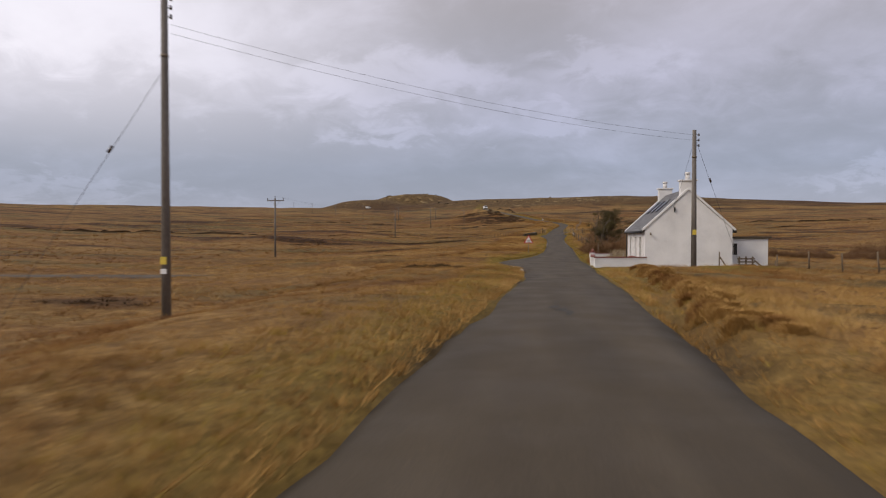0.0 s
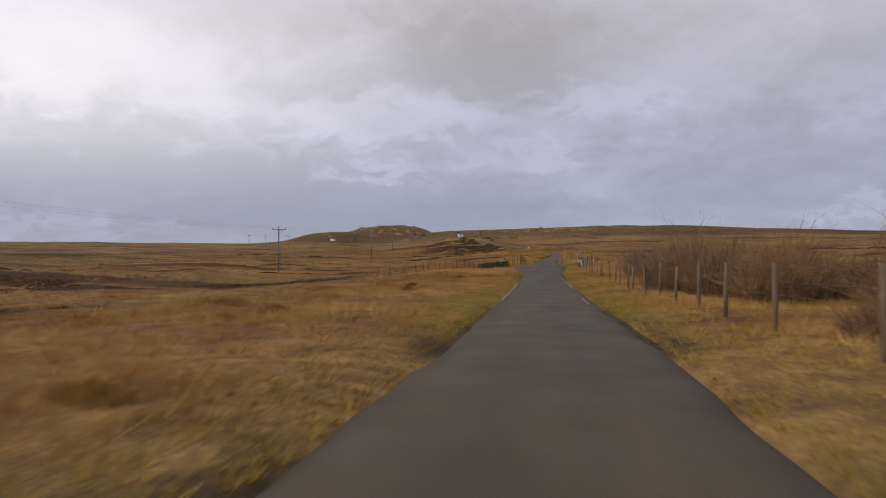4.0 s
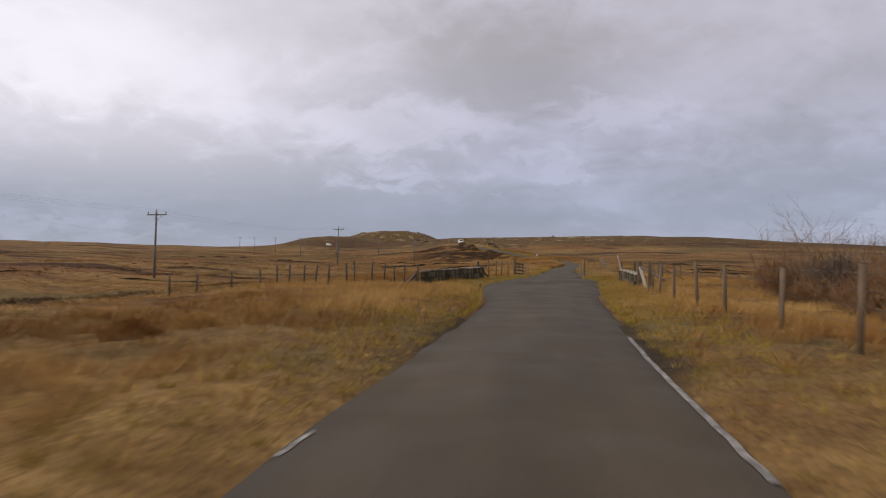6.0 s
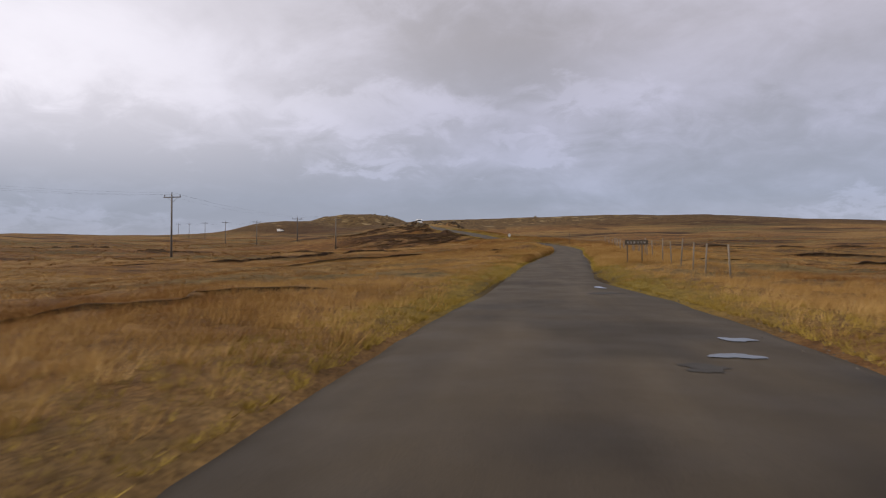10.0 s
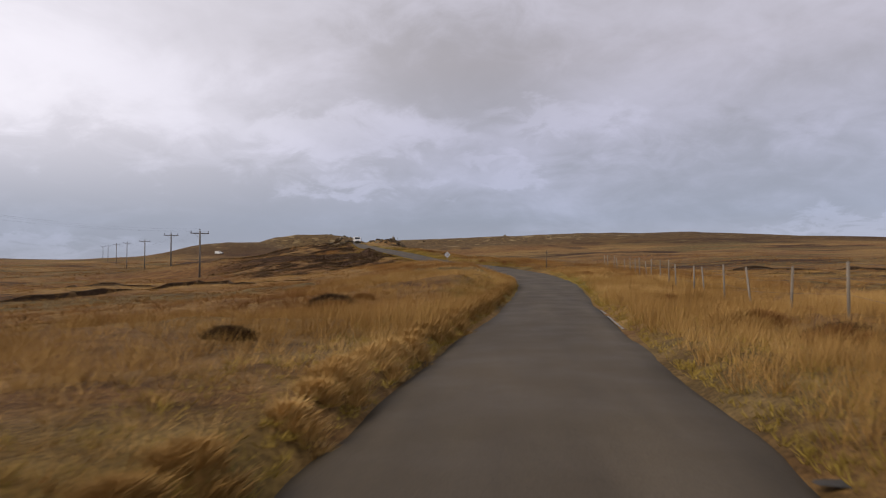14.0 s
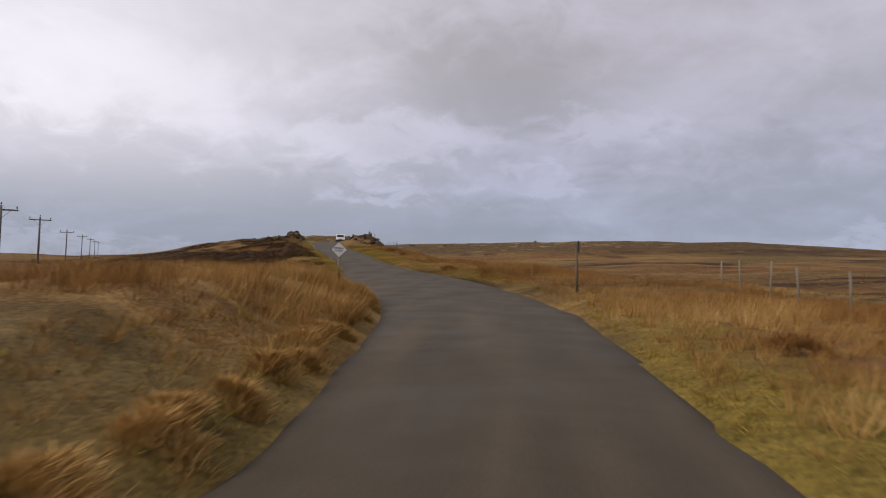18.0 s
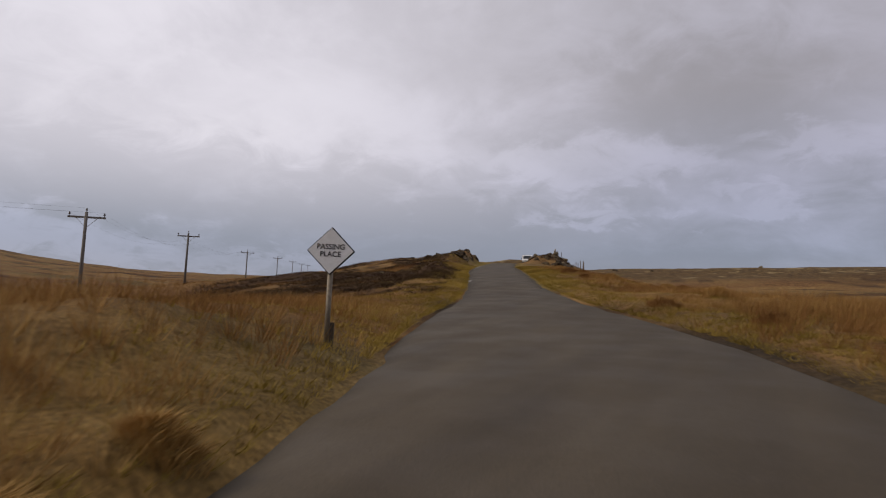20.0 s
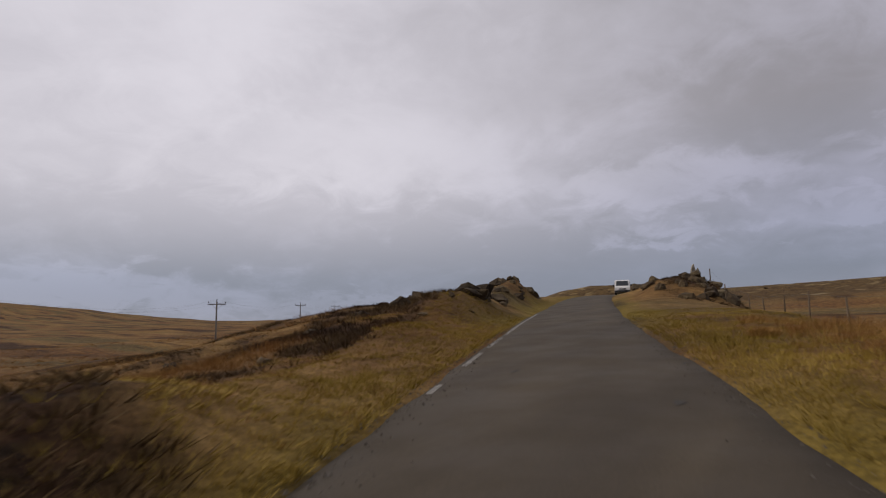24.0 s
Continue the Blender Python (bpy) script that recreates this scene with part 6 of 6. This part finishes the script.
# peat banks: low dark cut faces with an overhanging turf lip
def peat_bank(points, height, seed, label):
    rng = np.random.RandomState(seed)
    pts = np.array(points, float)
    seg = np.concatenate([[0], np.cumsum(np.hypot(*np.diff(pts, axis=0).T))])
    s = np.arange(0, seg[-1], 0.5)
    x, y = np.interp(s, seg, pts[:, 0]), np.interp(s, seg, pts[:, 1])
    x, y = x + 0.5 * lumps(s, s * 0 + seed, 2.3) + 0.25 * lumps(s, s * 0 + seed, 0.8), y + 0.7 * lumps(s, s * 0 + seed + 9, 3.1) + 0.25 * lumps(s, s * 0 + seed, 1.1)
    taper = np.clip(np.minimum(s, seg[-1] - s) / 4, 0.05, 1)
    h = 0.62 * height * taper * np.clip(0.52 + 0.7 * lumps(s, s * 0 + seed + 3, 5.0) + 0.35 * lumps(s, s * 0 + seed, 1.7), -0.35, 1.05)
    z = ground(x, y)
    rows = []
    for dy, k in ((-0.25, -0.4), (-0.10, 0.25), (-0.02, 0.7), (-0.16, 0.98), (0.05, 1.06), (0.4, 0.95), (1.3, -0.25)):
        rows.append(np.stack([x + 0.1 * rng.normal(0, 1, len(s)) * (k > 0) * 0.5, y + dy + 0.06 * rng.normal(0, 1, len(s)), z + h * k], -1))
    v = np.stack(rows, 1).reshape(-1, 3)
    me = fast_mesh("peat_bank", v, quad_grid(len(s), len(rows)), PEAT, True)
    me.materials.append(MOOR_TOP)
    idx = np.zeros((len(s) - 1, len(rows) - 1), np.int32)
    idx[:, 4:] = 1
    me.polygons.foreach_set("material_index", idx.ravel())
    return tagged(new("peat_bank", me), label, "peat bank", "peat banks")


PEAT = varied("wet_peat", ((0.026, 0.016, 0.009), (0.062, 0.038, 0.020), (0.125, 0.078, 0.038)), 2.5, 14, 0.95, bump=0.8)
MOOR_TOP = varied("turf_lip", ((0.09, 0.048, 0.018), (0.16, 0.09, 0.034), (0.25, 0.155, 0.062)), 1.6, 12, 0.95, bump=0.8)
for k, (pts, h) in enumerate((
    ([(-36, 236), (-27, 250), (-24, 278), (-20, 296)], 0.8), ([(13.5, 219), (19, 223), (30, 231), (52, 236)], 0.6),
    ([(-54, 309), (-30, 293), (-17, 289), (-6.6, 283)], 0.55), ([(-34, 72), (-24, 73), (-14, 78)], 0.35), ([(-145, 168), (-100, 181), (-70, 178)], 1.2),
    ([(-60, 184), (-45, 188), (-30, 190)], 0.4), ([(-130, 350), (-90, 330), (-60, 318)], 1.0), ([(40, 330), (80, 322), (150, 318)], 1.2),
    ([(30, 255), (60, 250), (100, 262)], 0.9), ([(-4.5, 191), (-2.2, 197), (0.6, 201)], 0.35), ([(-15, 234.5), (-8, 238), (-2.0, 241.5)], 0.75), ([(-9, 148.6), (-4.5, 150.5), (-2.6, 152.2)], 0.5))):
    peat_bank(pts, h, 30 + k, "dark cut peat bank edged with dry turf")


# dark hummocks in the near grass
rng = random.Random(44)
tufts = [(230 + 2.1 * k + rng.uniform(-1, 1), 1, rng.uniform(1.6, 4.6), rng.uniform(0.3, 0.62), (STRAW, RUST, STRAW)[k % 3]) for k in range(24)]
tufts += [(224 + 0.9 * k + rng.uniform(-0.4, 0.4), -1, rng.uniform(0.15, 0.45), rng.uniform(0.16, 0.32), STRAW) for k in range(74)]
tufts += [(302 + 2.6 * k + rng.uniform(-1, 1), 1, rng.uniform(1.3, 6), rng.uniform(0.25, 0.5), (RUST, STRAW)[k % 2]) for k in range(16)]
tufts += [(70 + 4.1 * k + rng.uniform(-2, 2), -1, rng.uniform(2.2, 8), rng.uniform(0.25, 0.5), (RUST, STRAW)[k % 2]) for k in range(18)]
for k in range(60):
    y = 9 + 0.48 * k + rng.uniform(-0.3, 0.3)
    tufts.append((y, 1, float(np.interp(y, (10, 14, 21, 33), (0.35, 0.55, 1.15, 1.55))) + rng.uniform(0.05, 0.75), rng.uniform(0.14, 0.30), RUST if k % 5 == 2 else STRAW))
for y, s, e, size, mat in tufts:
    d = er(y) + e if s > 0 else el(y) - e
    x = beside(y, d)[0]
    a, r = RS.uniform(0, 6.283, 60), np.sqrt(RS.uniform(0, 1, 60))
    bx, by = x + np.cos(a) * r * size, y + np.sin(a) * r * size * 0.9
    v, q = blades(bx, by, ground(bx, by) + 0.45 * size * (1 - r * r), 0.10 + 0.20 * size + 0 * bx, 0.16 + 0 * bx, 0.010 + 0 * bx, 20, True, 0.15)
    word = {HEATH.name: "dark brown heather", RUST.name: "rust-brown grass", STRAW.name: "pale straw grass"}[mat.name]
    tagged(new("tussock", fast_mesh("tussock", v, q, mat, False)), "rounded tussock of %s beside the road" % word, "plant", "tussocks by the road")

for k, (x, y, s) in enumerate(((3.7, 238.2, 0.4), (3.3, 247.4, 0.35), (3.8, 249.7, 0.35), (3.0, 248.1, 0.75), (4.6, 271.8, 0.28), (13.3, 240.5, 0.6), (14.2, 239.2, 0.6))):
    n = 130
    a, r = RS.uniform(0, 6.283, n), np.sqrt(RS.uniform(0, 1, n))
    bx, by = x + np.cos(a) * r * s, y + np.sin(a) * r * s * 0.8
    v, q = blades(bx, by, ground(bx, by) + 0.35 * s * (1 - r * r), 0.16 + 0 * bx, 0.14 + 0 * bx, 0.016 + 0 * bx, 18, False, 0.1)
    tagged(new("hummock", fast_mesh("hummock", v, q, RUST if k % 3 else HEATH, False)), "dark rounded heather hummock in pale grass", "plant", "hummocks")


CLOD = blade_material("peaty_turf", ((0.0, (0.085, 0.058, 0.026)), (0.5, (0.17, 0.118, 0.052)), (1.0, (0.32, 0.23, 0.10))))
clods_and_ditch_shade = [(rng.uniform(-5.6, -2.2), 49.0 + rng.uniform(-0.5, 0.6), rng.uniform(0.14, 0.34)) for k in range(14)]
for k in range(60):
    # along the far lip of the side road, then up the main road's edge
    x = -24 + 0.37 * k + rng.uniform(-0.2, 0.2)
    y = float(np.interp(x, *zip(*SIDE_LINE))) + 1.2
    while side_off(np.array([x]), np.array([y]))[0] < 0.12:
        y += 0.05
    if rng.random() < 0.62:
        clods_and_ditch_shade.append((x, y + rng.uniform(0, 0.3), rng.uniform(0.05, 0.15)))
for k in range(22):
    y = 57.5 + 0.8 * k + rng.uniform(-0.3, 0.3)
    clods_and_ditch_shade.append((float(beside(y, el(y) - rng.uniform(0.14, 0.4))[0]), y, rng.uniform(0.05, 0.12)))
for k in range(12):
    y = 37 + 0.75 * k
    clods_and_ditch_shade.append((float(beside(y, el(y) - rng.uniform(0.25, 0.9))[0]), y, rng.uniform(0.08, 0.18)))
# four big dark heather tufts, added to imitate the shadow in a ditch
clods_and_ditch_shade += [(-5.2, 38.0, 0.8), (-6.1, 38.6, 0.8), (-4.4, 39.6, 0.55), (-7.0, 39.0, 0.7)]
for x, y, s in clods_and_ditch_shade:
    if off_road(np.array([x]), np.array([y]))[0][0] < 0.1 or side_off(np.array([x]), np.array([y]))[0] < 0.1:
        continue
    a, r = RS.uniform(0, 6.283, 70), np.sqrt(RS.uniform(0, 1, 70))
    bx, by = x + np.cos(a) * r * s * (1 if s > 0.5 else 2.6), y + np.sin(a) * r * s * 0.8
    v, q = blades(bx, by, ground(bx, by) + (0.3 if s > 0.5 else 0.12) * s * (1 - r * r), 0.035 + 0.2 * s + 0 * bx, 0.12 + 0 * bx, 0.016 + 0 * bx, 14, False, 0.1)
    tagged(new("clod_and_ditch_shade", fast_mesh("clod_and_ditch_shade", v, q, HEATH if s > 0.5 else CLOD, False)), "dark tufts by the side road's mouth: peaty clods and a ditch's imitated shadow", "turf clod", "clods at the junction")


def twig_mesh(name, height, spread, stems, forks, mat, parent, seed, r0=0.018, crook=0.22, lean=(0, 0)):
    """Many crooked thin stems that fork towards their ends."""
    rng = random.Random(seed)
    verts, faces = [], []

    def limb(p, d, length, r, depth):
        steps = 2
        ring = None
        for i in range(steps + 1):
            u = d.orthogonal().normalized()
            w = d.cross(u)
            rr = r * (1 - 0.6 * i / steps)
            k = len(verts)
            verts.extend([p + (u * math.cos(t) + w * math.sin(t)) * rr for t in (0, 2.094, 4.189)])
            if ring is not None:
                faces.extend([(ring + j, ring + (j + 1) % 3, k + (j + 1) % 3, k + j) for j in range(3)])
            ring = k
            if i == steps:
                break
            d = (d + Vector((rng.gauss(lean[0], crook), rng.gauss(lean[1], crook), rng.gauss(0.05, crook * 0.7)))).normalized()
            p = p + d * length / steps
            if depth:
                for _ in range(forks):
                    side = Vector((rng.gauss(0, 1), rng.gauss(0, 1), rng.uniform(0, 1.1)))
                    limb(p, (d + side * 0.6).normalized(), length * rng.uniform(0.35, 0.65), rr * 0.6, depth - 1)

    for _ in range(stems):
        a = rng.uniform(0, 6.283)
        out = rng.uniform(0, 1) ** 0.7 * spread
        d = Vector((math.cos(a) * out, math.sin(a) * out, height * 0.8)).normalized()
        limb(Vector((math.cos(a) * out * 0.12, math.sin(a) * out * 0.12, -0.1)), d, height * rng.uniform(0.6, 1.0), r0 * rng.uniform(0.7, 1.3), 2)
    me = bpy.data.meshes.new(name)
    me.from_pydata(verts, [], faces)
    me.materials.append(mat)
    ob = new(name, me)
    ob.parent = parent
    return ob


def shrub(height, spread, seed, label, pale=False, group="shrubs by the fence"):
    s = thing("shrub", label, "shrub", group=group)
    twig_mesh("trunk", height, spread, 13, 2, TWIG, s, seed, 0.020)
    twig_mesh("crown", height * 0.85, spread * 1.2, 34, 2, PALE_TWIG if pale else TWIG, s, seed + 50, 0.016, 0.3)
    rs = np.random.RandomState(seed + 7)
    n = 600
    a, r, u = rs.uniform(0, 6.283, n), np.sqrt(rs.uniform(0, 1, n)), rs.uniform(0.05, 1, n) ** 0.8
    v, q = blades(np.cos(a) * r * spread * 0.62, np.sin(a) * r * spread * 0.62, height * 0.68 * u * (1 - 0.5 * r * r), 0.42 + 0 * a, 0.22 + 0 * a, 0.014 + 0 * a, 6, False, 0.08)
    twigs = new("twig_mass", fast_mesh("twig_mass", v, q, PALE_TWIG if pale else TWIG, False))
    twigs.parent = s
    return s


kinds = [shrub(1.9, 1.7, 1, "bare brown willow shrub with dense thin twigs"), shrub(1.6, 1.6, 2, "bare brown willow shrub with dense thin twigs"), shrub(2.5, 1.0, 3, "tall bare shrub with pale upright twigs", True), shrub(1.2, 1.4, 4, "low bare brown shrub with dense thin twigs")]
rng = random.Random(21)
spots = [(68 + 3.0 * k + rng.uniform(-1, 1), 6.0 + rng.uniform(-0.8, 3.5), rng.choice((0, 1, 3, 1))) for k in range(17)]
spots += [(118 + 2.2 * k, 9.5 + rng.uniform(-2.0, 5), rng.choice((0, 1, 0, 2))) for k in range(10)] + [(104 + 2.4 * k, 5.4 + rng.uniform(-0.4, 1.2), rng.choice((2, 0, 0))) for k in range(5)]
spots += [(111 + 2.2 * k, 8.0 + rng.uniform(-1.0, 5), rng.choice((0, 2, 0, 1))) for k in range(9)] + [(141, 8.2, 3), (138, 8.6, 1), (134, 12, 1), (144, 11, 3)]
spots += [(96 + 1.5 * k, 6.6 + rng.uniform(-0.6, 7), rng.choice((0, 1, 0, 3))) for k in range(26)]
spots += [(137 + 1.5 * k, 9.2 + rng.uniform(-1.0, 4.5), rng.choice((0, 0, 2, 1))) for k in range(11)]
used = set()
for k, (y, d, kind) in enumerate(spots):
    x, y = beside(y, d)
    m = pose(x, y, gz(x, y), 0, 0, rng.uniform(0, 360))
    if kind not in used:
        kinds[kind].matrix_basis = m
        used.add(kind)
        ob = kinds[kind]
    else:
        ob = copy_thing(kinds[kind], m)
    f = rng.uniform(0.85, 1.15)
    ob.scale = (f, f, f * rng.uniform(0.75, 1.0))
for k in range(26):
    x, y = 22.5 + k * 0.95 + rng.uniform(-0.6, 0.6), 70 + rng.uniform(-2.5, 3)
    ob = copy_thing(kinds[(0, 1, 3)[k % 3]], pose(x, y, gz(x, y), 0, 0, rng.uniform(0, 360)))
    f = (0.75 if k < 10 else 1.45) * rng.uniform(0.85, 1.1)
    ob.scale = (f, f, f * 0.85)
    tagged(ob, group="hedge behind the cottage")


def pine(x, y, height, seed):
    t = thing("tree", "dark wind-bent pine with bare lower branches", "tree", (x, y, gz(x, y)))
    rng = random.Random(seed)
    twig_mesh("trunk", height * 0.75, 0.9, 4, 1, BARK, t, seed, 0.10, 0.10, (0.03, 0))
    twig_mesh("limb", height * 0.8, 1.7, 16, 2, PALE_TWIG, t, seed + 1, 0.030, 0.2, (0.06, 0))
    cx, cy, cz = [], [], []
    for _ in range(60):
        u = rng.random() ** 0.9
        zz = height * (0.14 + 0.84 * u)
        rad = 1.9 * (1.0 - 0.62 * u) * rng.uniform(0.3, 1.0)
        a = rng.uniform(0, 6.283)
        bx0, by0 = math.cos(a) * rad + 0.55 * u, math.sin(a) * rad
        w = rng.uniform(0.25, 0.62)
        for _ in range(rng.randrange(4, 9)):
            cx.append(bx0 + rng.gauss(0.1, w)), cy.append(by0 + rng.gauss(0, w)), cz.append(zz + rng.gauss(0, 0.14) + 0.1 * math.hypot(cx[-1] - bx0, 0))
    cx.append(2.6), cy.append(-0.3), cz.append(height * 0.70)
    cx.append(2.9), cy.append(-0.3), cz.append(height * 0.72)
    n = 26
    px = np.repeat(np.array(cx), n) + RS.normal(0, 0.16, n * len(cx))
    py = np.repeat(np.array(cy), n) + RS.normal(0, 0.16, n * len(cx))
    pz = np.repeat(np.array(cz), n) + RS.normal(0, 0.10, n * len(cx))
    v, q = blades(px, py, pz, 0.15 + 0 * px, 0.09 + 0 * px, 0.022 + 0 * px, 3, False, 0.1)
    ob = new("crown", fast_mesh("crown", v, q, NEEDLE, False))
    ob.parent = t
    return t


pine(7.0, 70.6, 4.35, 5)
s = copy_thing(kinds[0], pose(8.6, 68.2, gz(8.6, 68.2), 0, 0, 140))
for k, (x, y) in enumerate(((5.9, 69.2), (6.6, 72.5), (5.8, 74.5), (7.6, 69.0))):
    copy_thing(kinds[(1, 0, 3, 1)[k]], pose(x, y, gz(x, y), 0, 0, 77 * k))
# pampas-like clump and garden weeds behind the white wall
n = 60
bx, by = 6.9 + RS.normal(0, 0.25, n), 60.0 + RS.normal(0, 0.5, n)
v, q = blades(bx, by, ground(bx, by), 1.35 + 0 * bx, 0.5 + 0 * bx, 0.03 + 0 * bx, 9, True, 0.2)
PALE_GRASS = blade_material("pale_grass", ((0.0, (0.25, 0.19, 0.11)), (1.0, (0.55, 0.47, 0.33))))
tagged(new("garden_grass", fast_mesh("garden_grass", v, q, PALE_GRASS, False)), "pale feathery grass clump behind the garden wall", "plant")
n = 1500
bx, by = RS.uniform(4.6, 7.5, n), RS.uniform(48.8, 60.0, n)
v, q = blades(bx, by, ground(bx, by), 0.55 + 0.2 * RS.rand(n), 0.2 + 0 * bx, 0.025 + 0 * bx, 7, True, 0.15)
tagged(new("garden_weeds", fast_mesh("garden_weeds", v, q, RUST, False)), "overgrown reddish weeds filling the cottage garden", "plant", kind="stuff")
# two dark bushes on the far hill
for k, (x, y) in enumerate(((-162.5, 786), (-157.0, 788))):
    ob = copy_thing(kinds[1], pose(x, y, gz(x, y), 0, 0, 50 * k))
    ob.scale = (1.7, 1.7, 1.5)
    tagged(ob, "small dark bush on the skyline of the far hill", group="bushes on the hill")
